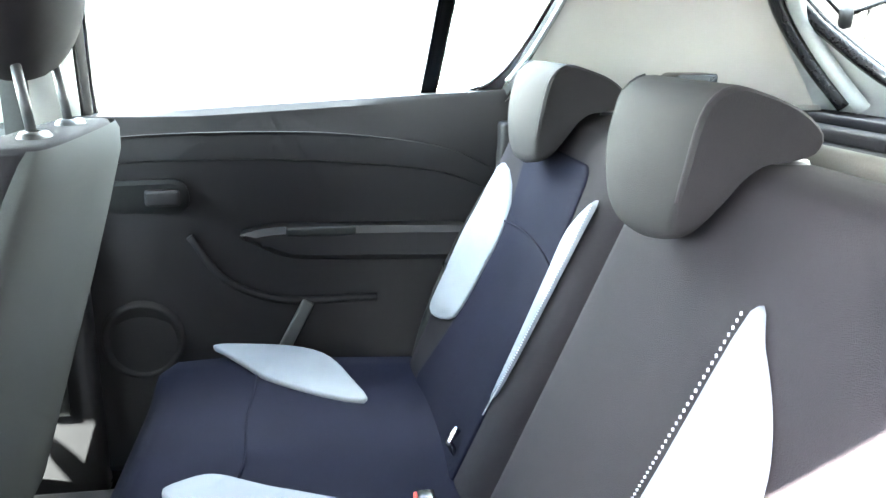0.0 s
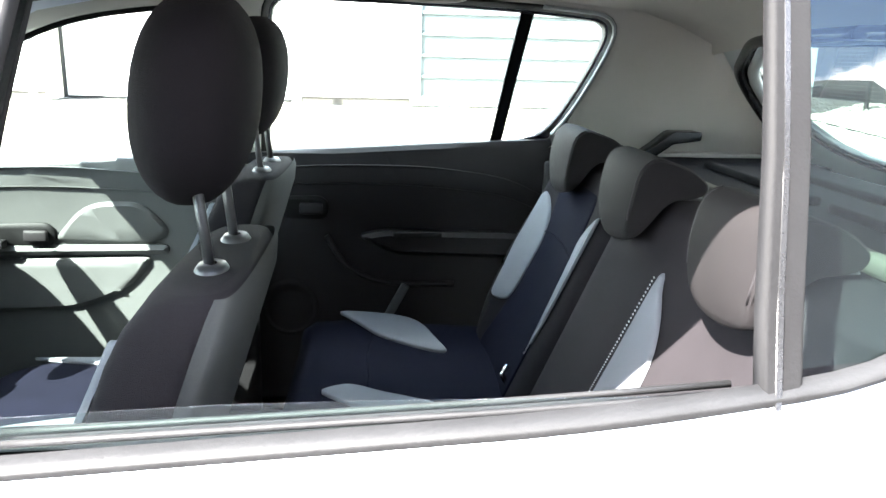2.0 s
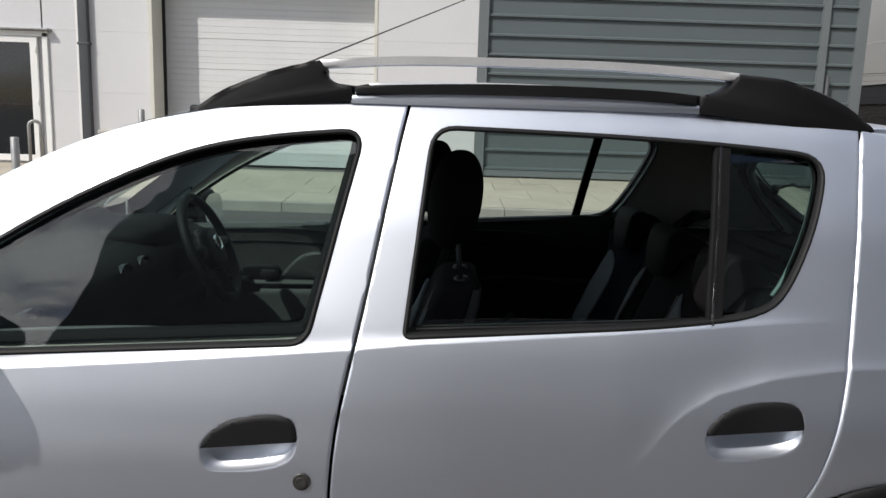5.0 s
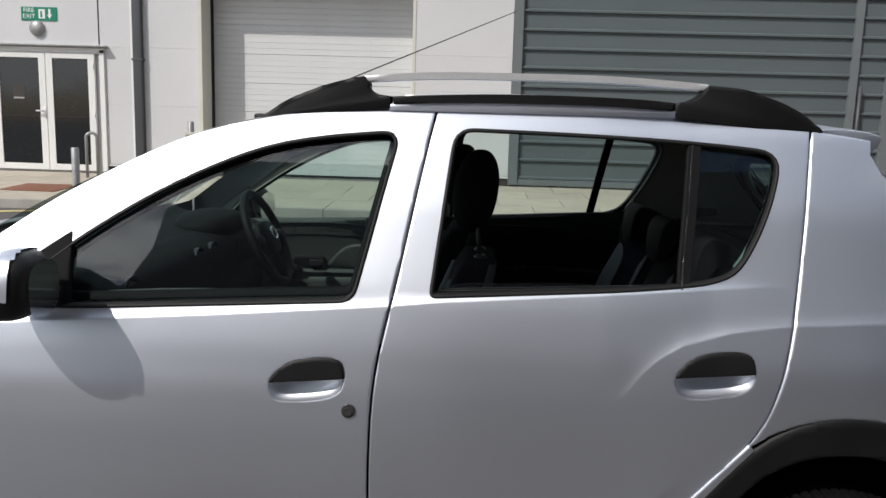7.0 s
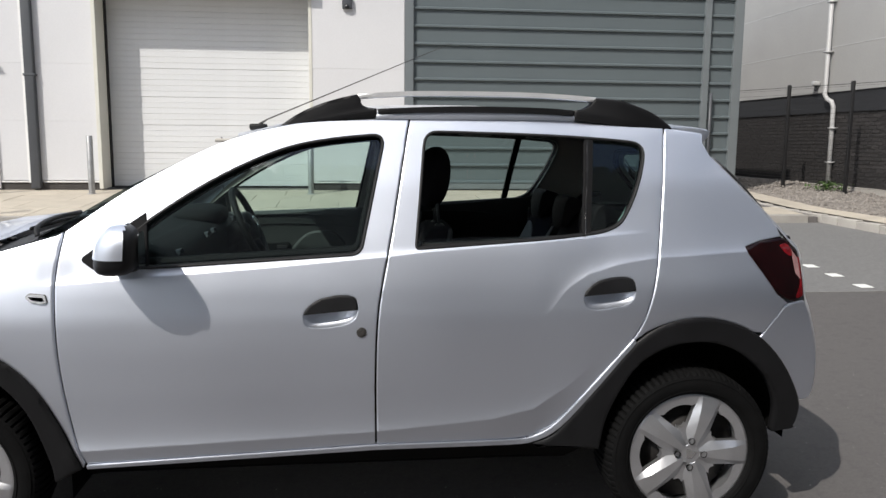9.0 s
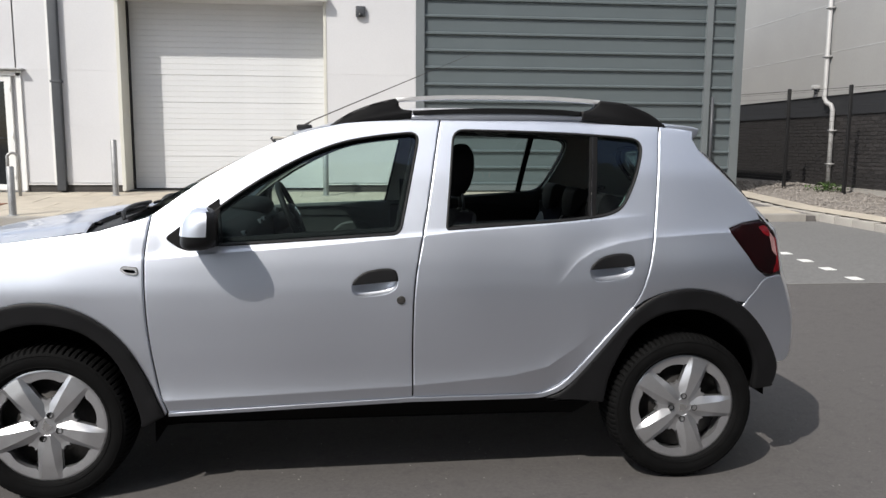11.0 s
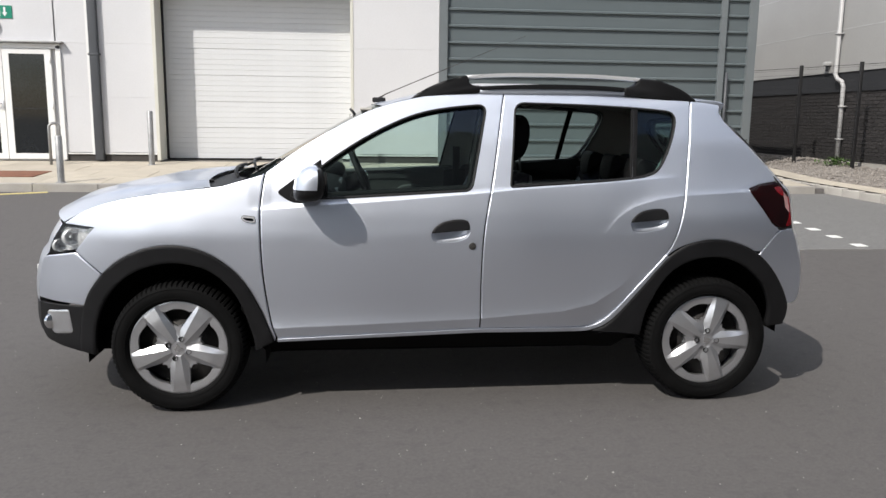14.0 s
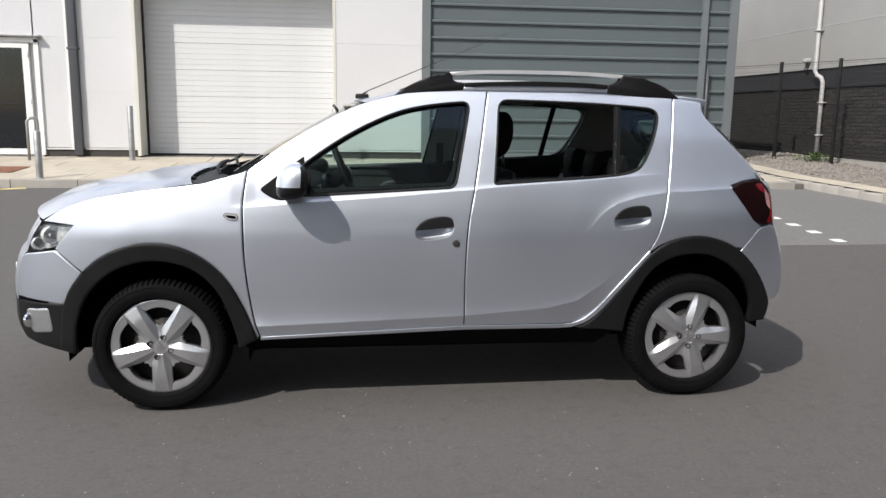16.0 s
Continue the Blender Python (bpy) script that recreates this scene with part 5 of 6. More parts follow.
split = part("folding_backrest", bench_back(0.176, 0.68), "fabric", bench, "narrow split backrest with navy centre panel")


def cushion_skin(u, v):
    y = -0.69 + 1.38 * v
    if u < 0.5:
        t = u / 0.5
        x = 0.385 + 0.54 * t
        z = seat_z(x, y)
        if t < 0.06:
            z -= 0.02 * (1 - t / 0.06)
    elif u < 0.75:
        t = (u - 0.5) / 0.25
        x, z = 0.925, seat_z(0.925, y) - 0.20 * t
    else:
        t = (u - 0.75) / 0.25
        x = 0.925 - 0.54 * t - 0.028 * math.sin(t * math.pi)
        z = 0.39 + 0.17 * t * t
    e = abs(2 * v - 1) ** 20
    return (x, y, z - 0.03 * e)


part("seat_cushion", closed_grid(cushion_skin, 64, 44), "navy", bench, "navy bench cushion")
for s, mesh_parent in ((1, split), (-1, bench)):
    c = 0.405 * s

    def yz(pts):
        return [(c + s * a, z) for a, z in pts]
    navy = rounded([(*p, 0.03) for p in yz([(-0.150, 0.588), (-0.152, 0.75), (-0.148, 0.93), (-0.125, 1.075), (0.165, 1.075), (0.118, 0.95), (0.122, 0.86), (0.15, 0.75), (0.185, 0.63)])])
    if s < 0:
        navy = rounded([(*p, 0.03) for p in yz([(-0.185, 0.588), (-0.190, 0.700), (-0.125, 0.790), (0.05, 0.800), (0.11, 0.748), (0.175, 0.628)])])
    part("centre_panel", onto_back(navy, back_x, 0.004), "navy", mesh_parent, "navy velour centre panel")
    outer = spline(yz([(0.200, 1.030), (0.115, 0.948), (0.120, 0.856), (0.145, 0.768), (0.215, 0.752), (0.262, 0.780), (0.262, 0.850), (0.225, 0.940)]), 4, True)
    part("side_inlay", onto_back(outer, back_x, 0.009, 0.006), "inlay", mesh_parent, "light grey outer inlay")
    inner = spline(yz([(-0.195, 1.045), (-0.150, 0.998), (-0.150, 0.94), (-0.153, 0.85), (-0.155, 0.764), (-0.168, 0.778), (-0.180, 0.85), (-0.189, 0.94), (-0.194, 1.0)]), 3, True)
    if s > 0:
        part("side_inlay", onto_back(inner, back_x, 0.009, 0.005), "inlay", mesh_parent, "slim light grey inner inlay")
    else:
        wide = spline(yz([(-0.236, 1.034), (-0.205, 1.015), (-0.165, 0.982), (-0.138, 0.945), (-0.130, 0.905), (-0.135, 0.865), (-0.160, 0.800), (-0.200, 0.735), (-0.245, 0.735), (-0.251, 0.81), (-0.246, 0.90)]), 4, True)
        part("side_inlay", onto_back(wide, back_x, 0.009, 0.005), "inlay", mesh_parent, "light grey inner inlay")
    # cross seam and stitching
    seam = spline([(c + s * a, z) for a, z in [(-0.152, 0.944), (-0.08, 0.951), (0.02, 0.953), (0.115, 0.946)]], 6)
    if s > 0:
        part("cross_seam", tube([(back_x(y, z) - 0.006, y, z) for y, z in seam], 0.0022, 6), "navy", mesh_parent)
    stitch = [(-0.199, 1.040), (-0.195, 0.96), (-0.189, 0.88), (-0.180, 0.80), (-0.168, 0.74)] if s > 0 else [(-0.240, 1.032), (-0.250, 0.90), (-0.255, 0.81), (-0.250, 0.718)]
    run = spline([(c + s * a, z) for a, z in stitch], 44)
    bm = bmesh.new()
    for (ya, za), (yb, zb) in list(zip(run, run[1:]))[::2]:
        box(bm, back_x(ya, za) - 0.0125, back_x(ya, za) - 0.0105, min(ya, yb) - 0.0004, max(ya, yb) + 0.0004, min(za, zb), max(za, zb))
    part("stitching", bm, "thread", mesh_parent, "white contrast stitching", False)
    # cushion panels
    if True:
        far = spline([(0.480, c + s * 0.272), (0.548, c + s * 0.205), (0.60, c + s * 0.168), (0.748, c + s * 0.105), (0.725, c + s * 0.185), (0.68, c + s * 0.240), (0.60, c + s * 0.270)], 4, True)
        part("cushion_inlay", onto_seat(far, seat_z, 0.008, 0.006), "inlay", bench, "light grey cushion inlay")
        nearer = spline([(0.465, c - s * 0.163), (0.499, c - s * 0.129), (0.535, c - s * 0.122), (0.60, c - s * 0.152), (0.71, c - s * 0.200), (0.68, c - s * 0.235), (0.56, c - s * 0.240)], 4, True)
        part("cushion_inlay", onto_seat(nearer, seat_z, 0.008, 0.006), "inlay", bench, "light grey cushion inlay")
    part("cushion_seam", tube([(0.560 + 0.004 * math.sin(k), c + s * (-0.13 + 0.32 * k / 8), seat_z(0.560, c + s * (-0.13 + 0.32 * k / 8)) + 0.001) for k in range(9)], 0.0022, 6), "navy", bench)
    # buckle and belt
    bk = part("belt_buckle", boxes((0.80, 0.825, c - s * 0.235, c - s * 0.205, 0.615, 0.658), bevel=0.006), "gloss_black", bench, "seat belt buckle")
    part("release_button", boxes((0.796, 0.801, c - s * 0.232, c - s * 0.208, 0.640, 0.656), bevel=0.002), "red", bk, "red release button")
    part("isofix_loop", tube([(0.875, c - s * 0.115, 0.64), (0.860, c - s * 0.110, 0.67), (0.875, c - s * 0.100, 0.685)], 0.006, 6), "chrome", bench)
    belt = spline([(1.17, s * 0.70, 1.12), (1.05, s * 0.69, 1.03), (0.96, s * 0.68, 0.89), (0.90, s * 0.675, 0.75), (0.87, s * 0.67, 0.65)], 6)
    bm = bmesh.new()
    rows = [[bm.verts.new((x + dx, y, z + dx * 0.4)) for dx in (-0.022, 0.022)] for x, y, z in belt]
    for a, b in zip(rows, rows[1:]):
        bm.faces.new((a[0], a[1], b[1], b[0]))
    r = bmesh.ops.extrude_face_region(bm, geom=bm.faces[:])
    for v in r["geom"]:
        if isinstance(v, bmesh.types.BMVert):
            v.co.y -= s * 0.003
    sb = part("seat_belt", bm, "rubber", bench, "black seat belt")
    part("belt_tongue", boxes((0.910, 0.945, s * 0.655, s * 0.690, 0.800, 0.83), bevel=0.005), "gloss_black", sb)


def rear_headrest(cy):
    """A thick pad in front of the backrest whose top hooks back over it."""
    prof = spline([(0.998, 1.062), (0.994, 1.105), (0.999, 1.152), (1.010, 1.190), (1.033, 1.206), (1.062, 1.201), (1.100, 1.186), (1.123, 1.165), (1.118, 1.148), (1.094, 1.141), (1.068, 1.137), (1.047, 1.118), (1.031, 1.086), (1.016, 1.062)], 3, True)
    cx, cz = 1.045, 1.150

    def fn(u, v):
        x, z = prof[int(round(u * len(prof))) % len(prof)]
        w = 2 * v - 1
        s = 0.93 + 0.07 * max(0.0, 1 - max(0.0, (abs(w) - 0.86) / 0.14) ** 2) ** 0.5
        half = 0.098 - 0.016 * clamp((1.14 - z) / 0.08)
        lift = 0.014 * w * w * clamp((1.11 - z) / 0.05)
        return (cx + (x - cx) * s - 0.008 * (1 - w * w) * clamp((1.03 - x) / 0.03), cy + half * w, cz + (z - cz) * s + lift)
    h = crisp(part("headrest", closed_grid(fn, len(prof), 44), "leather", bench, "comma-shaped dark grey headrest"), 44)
    for s in (-1, 1):
        edge = [(x + 0.0004, cy + s * 0.0925 - s * 0.014 * clamp((1.14 - z) / 0.08), z) for x, z in prof[3:13]]
        part("headrest_seam", tube(edge, 0.0016, 6), "trim", h)
    part("headrest_collar", lathe([(0.0, 0.0), (0.018, 0.0), (0.020, -0.006), (0.020, -0.012)], 16, "z"), "sleeve", h).location = (1.120, cy - 0.05, 1.136)


for cy in (-0.435, 0.002, 0.452):
    rear_headrest(cy)


def egg(bm, cx, cy, cz):
    """Narrower towards the foot and the crown, tipped back a little."""
    for v in bm.verts:
        x, y, z = v.co
        k = 1 - 0.14 * max(0, -z / 0.124) ** 2 - 0.10 * max(0, z / 0.124) ** 2
        v.co = Vector((cx + x * k + 0.10 * z, cy + y * (1 - 0.18 * max(0, -z / 0.124) ** 2), cz + z))
    return bm


# front seats
def front_seat(cy):
    lean = 0.33
    mid = lambda z: 0.401 + lean * (z - 1.115)

    def fn(u, v):
        z = 0.46 + 0.659 * (v if v < 0.9 else 0.9 + 0.1 * math.sin((v - 0.9) / 0.1 * math.pi / 2))
        a = u * math.tau
        top = min(1, max(0.0, (1.119 - z) / 0.045)) ** 0.5
        half = (0.245 - 0.050 * max(0, (z - 0.85) / 0.265) ** 1.6) * (0.86 + 0.14 * top)
        th = 0.056 * (0.76 + 0.24 * top)
        c, s = math.cos(a), math.sin(a)
        x = th * math.copysign(abs(c) ** 0.6, c)
        y = half * math.copysign(abs(s) ** 0.55, s)
        if x < 0:
            x -= 0.030 * min(1, (y / half) ** 4) * top
        return (mid(z) + x, cy + y, z)
    seat = part("front_seat", closed_grid(fn, 56, 30), "fabric", car, "front seat in navy and charcoal with light inlays")

    def shell(u, v):
        z = 0.50 + 0.617 * (v if v < 0.9 else 0.9 + 0.1 * math.sin((v - 0.9) / 0.1 * math.pi / 2))
        a = -math.pi / 2 + math.pi * u
        top = min(1, max(0.0, (1.117 - z) / 0.045)) ** 0.5
        half = (0.251 - 0.050 * max(0, (z - 0.85) / 0.265) ** 1.6) * (0.86 + 0.14 * top)
        th = 0.062 * (0.76 + 0.24 * top)
        c, s = max(0.0, math.cos(a)), math.sin(a)
        return (mid(z) + 0.026 + (th - 0.026) * c ** 0.5, cy + half * math.copysign(abs(s) ** 0.7, s), z)
    bm = bmesh.new()
    rows = [[bm.verts.new(shell(i / 24, j / 24)) for i in range(25)] for j in range(25)]
    for a, b in zip(rows, rows[1:]):
        for i in range(24):
            bm.faces.new((a[i], a[i + 1], b[i + 1], b[i]))
    part("seat_back_cover", bm, "bolster", seat, "grey-green rear seat cover")
    part("shoulder_cap", pad(mid(1.112), cy, 1.108, 0.047, 0.180, 0.013, 0.30), "fabric", seat, "charcoal shoulder pad")
    for s in (-1, 1):
        bol = spline([(cy + s * (0.150 + 0.012), 1.07), (cy + s * 0.192, 1.0), (cy + s * 0.232, 0.88), (cy + s * 0.236, 0.74), (cy + s * 0.200, 0.80), (cy + s * 0.165, 0.93)], 4, True)
        fx = lambda y, z, s=s: mid(z) - 0.059 - 0.030 * min(1, (abs(y - cy) / 0.24) ** 4)
        part("bolster_inlay", onto_back(bol, fx, 0.004, 0.008), "inlay", seat, "light grey bolster inlay")
    cu = part("seat_cushion", pad(-0.02, cy, 0.520, 0.275, 0.250, 0.085, 0.28), "navy", seat, "navy seat cushion")
    for s in (-1, 1):
        zz = lambda x, y: 0.604 - 0.03 * (abs(y - cy) / 0.25) ** 6
        ci = spline([(-0.22, cy + s * 0.215), (-0.10, cy + s * 0.165), (0.08, cy + s * 0.130), (0.14, cy + s * 0.180), (0.05, cy + s * 0.222), (-0.12, cy + s * 0.232)], 4, True)
        part("cushion_inlay", onto_seat(ci, zz, 0.004, 0.006), "inlay", seat, "light grey cushion inlay")
    part("seat_base", boxes((-0.22, 0.22, cy - 0.20, cy + 0.20, 0.34, 0.46), bevel=0.02), "trim", seat)
    # headrest on two posts
    hr = part("headrest", egg(pad(0.0, 0.0, 0.0, 0.066, 0.132, 0.122, 0.40), 0.384, cy, 1.305), "fabric", seat, "oval charcoal headrest on steel posts")
    for s in (-1, 1):
        y = cy + s * 0.072
        p = part("headrest_post", tube([(0.404, y, 1.100), (0.390, y, 1.235)], 0.0062, 12), "sleeve", seat, "steel headrest post")
        q = part("post_collar", lathe([(0.0075, 0.007), (0.019, 0.006), (0.024, 0.0), (0.024, -0.012)], 20, "z"), "sleeve", seat, "dull steel guide sleeve")
        q.location = (0.404, y, 1.121)
        q.scale = (0.8, 1.2, 1)
    return seat


front_seat(-0.37)
far_seat = front_seat(0.37)
far_seat.location.x -= 0.058

# dashboard on the far side steering
dash_prof = spline([(-0.98, 1.08), (-0.88, 1.090), (-0.72, 1.085), (-0.58, 1.060), (-0.535, 0.99), (-0.56, 0.80), (-0.62, 0.62), (-0.80, 0.55), (-0.98, 0.60)], 4, True)
dash = crisp(part("dashboard", extruded(dash_prof, -0.74, 0.74, 0.02), "dash", car, "charcoal dashboard"), 40)
part("instrument_hood", pad(-0.66, 0.37, 1.085, 0.12, 0.19, 0.055, 0.40), "dash", dash, "hooded instrument binnacle")
for y in (-0.60, -0.07, 0.07, 0.62):
    o = crisp(part("air_vent", lathe([(0.0, 0.006), (0.038, 0.004), (0.042, -0.012), (0.050, -0.014), (0.054, 0.004)], 26, "x"), "sleeve", dash, "round air vent with a dull ring"))
    o.matrix_world = Matrix.Translation((-0.552, y, 1.005))
wheel_m = Matrix.Translation((-0.435, 0.37, 1.035)) @ Matrix.Rotation(radians(-24), 4, "Y")
ringp = [(0.0, 0.185 * math.cos(a), 0.185 * math.sin(a)) for a in [k * math.tau / 48 for k in range(48)]]
sw = part("steering_wheel", tube(ringp, 0.0165, 10, False, True), "rubber", car, "black three-spoke steering wheel")
sw.matrix_world = wheel_m
for k, a in enumerate((0, math.pi, -math.pi / 2)):
    part("spoke", tube([(-0.01, 0.05 * math.cos(a), 0.05 * math.sin(a)), (0.0, 0.18 * math.cos(a), 0.18 * math.sin(a))], [0.026, 0.016], 8), "trim", sw)
hub = part("airbag_cover", pad(0.0, 0.0, -0.005, 0.032, 0.080, 0.072, 0.36), "trim", sw)
em = part("badge", lathe([(0.020, 0.028), (0.026, 0.034), (0.030, 0.030), (0.030, 0.02)], 30, "x"), "chrome", hub, "plain oval badge")
em.location = (0.004, 0, 0.006)
part("steering_column", tube([(-0.02, 0, 0), (-0.22, 0, -0.02)], 0.05, 12), "trim", sw)
# gear lever, hand brake, interior mirror
gear = part("gear_lever", tube([(-0.36, 0.0, 0.50), (-0.395, 0.0, 0.76)], 0.010, 8), "gloss_black", car, "gear lever with round bright-topped knob")
part("gear_knob", pad(-0.398, 0.0, 0.790, 0.024, 0.024, 0.030, 0.5), "satin", gear)
part("gear_boot", lathe([(0.06, 0.0), (0.045, 0.03), (0.02, 0.09)], 16, "z"), "rubber", gear).location = (-0.362, 0, 0.49)
im = part("interior_mirror", pad(-0.445, 0.0, 1.375, 0.018, 0.115, 0.034, 0.36), "gloss_black", car, "black interior mirror")
part("mirror_stalk", tube([(-0.455, 0.0, 1.40), (-0.50, 0.0, 1.452)], 0.008, 8), "gloss_black", im)
for s in (-1, 1):
    # visors lengthened towards the windscreen to keep sun off the far door
    part("sun_visor", boxes((-0.44, -0.17, s * 0.09, s * 0.48, 1.438, 1.452), bevel=0.006), "headliner", car, "beige sun visor")
    # front belts on the centre pillar
    part("seat_belt", boxes((0.165, 0.210, s * 0.695, s * 0.700, 0.55, 1.22), bevel=0.001), "rubber", car, "black seat belt on the centre pillar")
part("bulkhead", boxes((-1.02, -0.97, -0.74, 0.74, 0.30, 1.055), bevel=0.01), "shade_black", car)


# ---- the building, its front ----
def rib_wall(x0, x1, z0, z1, pitch, name, material, parent, y, rows=None):
    """Horizontal cladding planks, each with a folded flange."""
    z = z0
    first = None
    while z < z1:
        if first is None:
            prof = [(0.0, 0.0), (-0.042, 0.010), (-0.042, 0.038), (0.0, 0.058), (0.0, pitch - 0.004)]
            bm = bmesh.new()
            a = [bm.verts.new((0, d, h)) for d, h in prof]
            b = [bm.verts.new((x1 - x0, d, h)) for d, h in prof]
            for i in range(len(prof) - 1):
                bm.faces.new((a[i], b[i], b[i + 1], a[i + 1]))
            first = part(name, bm, material, parent, "", False)
            first.location = (x0, y, z)
        else:
            o = new(name, first.data)
            o.parent = parent
            o.location = (x0, y, z)
        z += pitch


Y = WALL_Y
# grey clad bay
grey = tagged(part("grey_cladding_bay", boxes((0.955, 1.110, Y - 0.05, Y + 0.2, PAVE, H), (6.475, 6.590, Y - 0.06, Y + 0.1, PAVE, H), (7.050, 7.220, Y - 0.05, Y + 0.3, PAVE, H), (0.955, 7.220, Y - 0.03, Y + 0.05, PAVE, PAVE + 0.10), bevel=0.004), "grey_trimmetal", None, "", False),
              "blue-grey profiled metal cladding bay with corner flashings", "cladding", kind="structure")
rib_wall(1.111, 6.475, PAVE + 0.10, H - 0.3, 0.306, "plank", "grey_clad", grey, Y + 0.02)
rib_wall(6.59, 7.05, PAVE + 0.10, H - 0.3, 0.306, "plank", "grey_clad", grey, Y + 0.02)
part("corner_pipe", tube([(6.64, Y - 0.08, PAVE), (6.64, Y - 0.08, 2.36)], 0.03, 8), "pipe", grey, "short dark pipe")

# white wall panels beside the doors, with shadow gaps
panels = []
for x0, x1, z0, z1 in [(a, b, c, d) for a, b in ((-14.3, -9.6), (-9.59, -7.96), (-6.05, -5.445), (-5.305, -4.325), (-0.705, 0.950)) for c, d in ((0.71, 1.716), (1.722, 2.676), (2.682, H))]:
    o = part("panel", boxes((x0 + 0.0008, x1 - 0.0008, Y - 0.030, Y, z0, z1 + 0.0042), bevel=0.002), "white_clad", north, "", False)
o = part("panel", boxes((-7.958, -6.022, Y - 0.030, Y, 2.684, H), bevel=0.002), "white_clad", north, "", False)
plinth = tagged(part("baseboard", boxes((-14.400, -7.902, Y - 0.02, Y + 0.02, PAVE - 0.02, 0.674), (-5.990, -4.330, Y - 0.02, Y + 0.02, PAVE - 0.02, 0.674), (-0.720, 0.950, Y - 0.02, Y + 0.02, PAVE - 0.02, 0.674)), "plinth", None, "", False), "dark plinth along the wall foot", "plinth", kind="structure")
sill_trim = part("trim", boxes((-5.950, -5.435, Y - 0.045, Y - 0.028, 0.674, 0.695), (-5.250, -4.320, Y - 0.045, Y - 0.028, 0.674, 0.695), (-0.710, 0.950, Y - 0.045, Y - 0.028, 0.674, 0.695)), "frame_white", None, "", False)
tagged(sill_trim, "white drip trim above the plinth", "trim", kind="structure")

# roller door
door1 = tagged(part("door_1", boxes((-4.310, -4.245, Y - 0.12, Y + 0.54, PAVE, 3.95), (-0.722, -0.665, Y - 0.04, Y + 0.54, PAVE, 3.95), bevel=0.006), "cream", None, "", False), "white sectional industrial door in a cream frame", "roller door", kind="structure")
part("guide", boxes((-4.245, -4.228, Y + 0.34, Y + 0.52, PAVE, 3.95)), "rubber", door1, "", False)
first = None
z = PAVE + 0.02
k = 0
while z < 4.1:
    if first is None:
        first = part("slat", boxes((-4.226, -0.726, Y + 0.44, Y + 0.48, 0.0, 0.0975), bevel=0.004), "roller", door1, "", False)
        first.location = (0, 0, z)
    else:
        o = share(first, "slat", door1, Matrix.Translation((0, 0.0 if k % 5 else 0.006, z)))
    z += 0.099
    k += 1
part("lintel", boxes((-4.322, -0.690, Y - 0.030, Y + 0.54, 3.952, H), (-4.340, -0.640, Y - 0.20, Y - 0.031, 3.940, 4.060), bevel=0.004), "white_clad", door1, "white fascia above the door", False)
part("bottom_seal", boxes((-4.226, -0.726, Y + 0.43, Y + 0.49, PAVE, PAVE + 0.022)), "rubber", door1, "", False)

# glazed double door
door2 = tagged(part("door_2", boxes((-7.950, -7.873, Y - 0.07, Y + 0.05, PAVE, 2.627), (-6.003, -5.918, Y - 0.07, Y + 0.05, PAVE, 2.627), (-7.950, -5.918, Y - 0.07, Y + 0.05, 2.566, 2.648), bevel=0.005), "frame_white", None, "", False), "white-framed glazed double fire door, closed", "door", kind="structure")
for x0, x1, hinge in ((-7.86, -6.94, -7.845), (-6.93, -6.085, -6.10)):
    leaf = part("door_leaf", boxes((x0, x0 + 0.115, Y - 0.075, Y - 0.03, PAVE + 0.01, 2.561), (x1 - 0.115, x1, Y - 0.075, Y - 0.03, PAVE + 0.01, 2.561), (x0 + 0.115, x1 - 0.115, Y - 0.075, Y - 0.03, 2.469, 2.561), (x0 + 0.115, x1 - 0.115, Y - 0.075, Y - 0.03, PAVE + 0.01, 0.684), bevel=0.004), "frame_white", door2, "", False)
    part("pane", boxes((x0 + 0.11, x1 - 0.11, Y - 0.058, Y - 0.048, 1.505, 2.474)), "dark_glass", leaf, "", False)
    part("pane", boxes((x0 + 0.11, x1 - 0.11, Y - 0.058, Y - 0.048, 0.679, 1.485)), "dark_glass", leaf, "", False)
    part("mid_rail", boxes((x0 + 0.11, x1 - 0.11, Y - 0.066, Y - 0.044, 1.480, 1.507)), "gloss_black", leaf, "", False)
    for hz in (0.83, 1.54, 2.36):
        part("hinge", tube([(hinge, Y - 0.085, hz - 0.05), (hinge, Y - 0.085, hz + 0.05)], 0.012, 8), "frame_white", leaf)
part("lever_handle", tube([(-6.995, Y - 0.075, 1.58), (-6.995, Y - 0.13, 1.58), (-7.10, Y - 0.13, 1.58)], 0.013, 8), "satin", door2, "bright lever handle")
part("handle_plate", boxes((-6.995, -6.953, Y - 0.085, Y - 0.074, 1.465, 1.638), bevel=0.004), "satin", door2)
part("door_notice", boxes((-7.521, -7.319, Y - 0.064, Y - 0.059, 1.771, 2.015)), "plinth", door2, "small dark notice behind the glass", False)
part("notice_bar", boxes((-7.510, -7.330, Y - 0.067, Y - 0.063, 1.781, 1.806)), "pipe_white", door2, "", False)
canopy = tagged(part("trim", boxes((-8.101, -5.855, Y - 0.16, Y - 0.03, 2.663, 2.694), (-8.051, -5.897, Y - 0.10, Y - 0.03, 2.648, 2.668), bevel=0.006), "galv", None, "", False), "slim grey drip canopy over the door", "canopy", kind="structure")


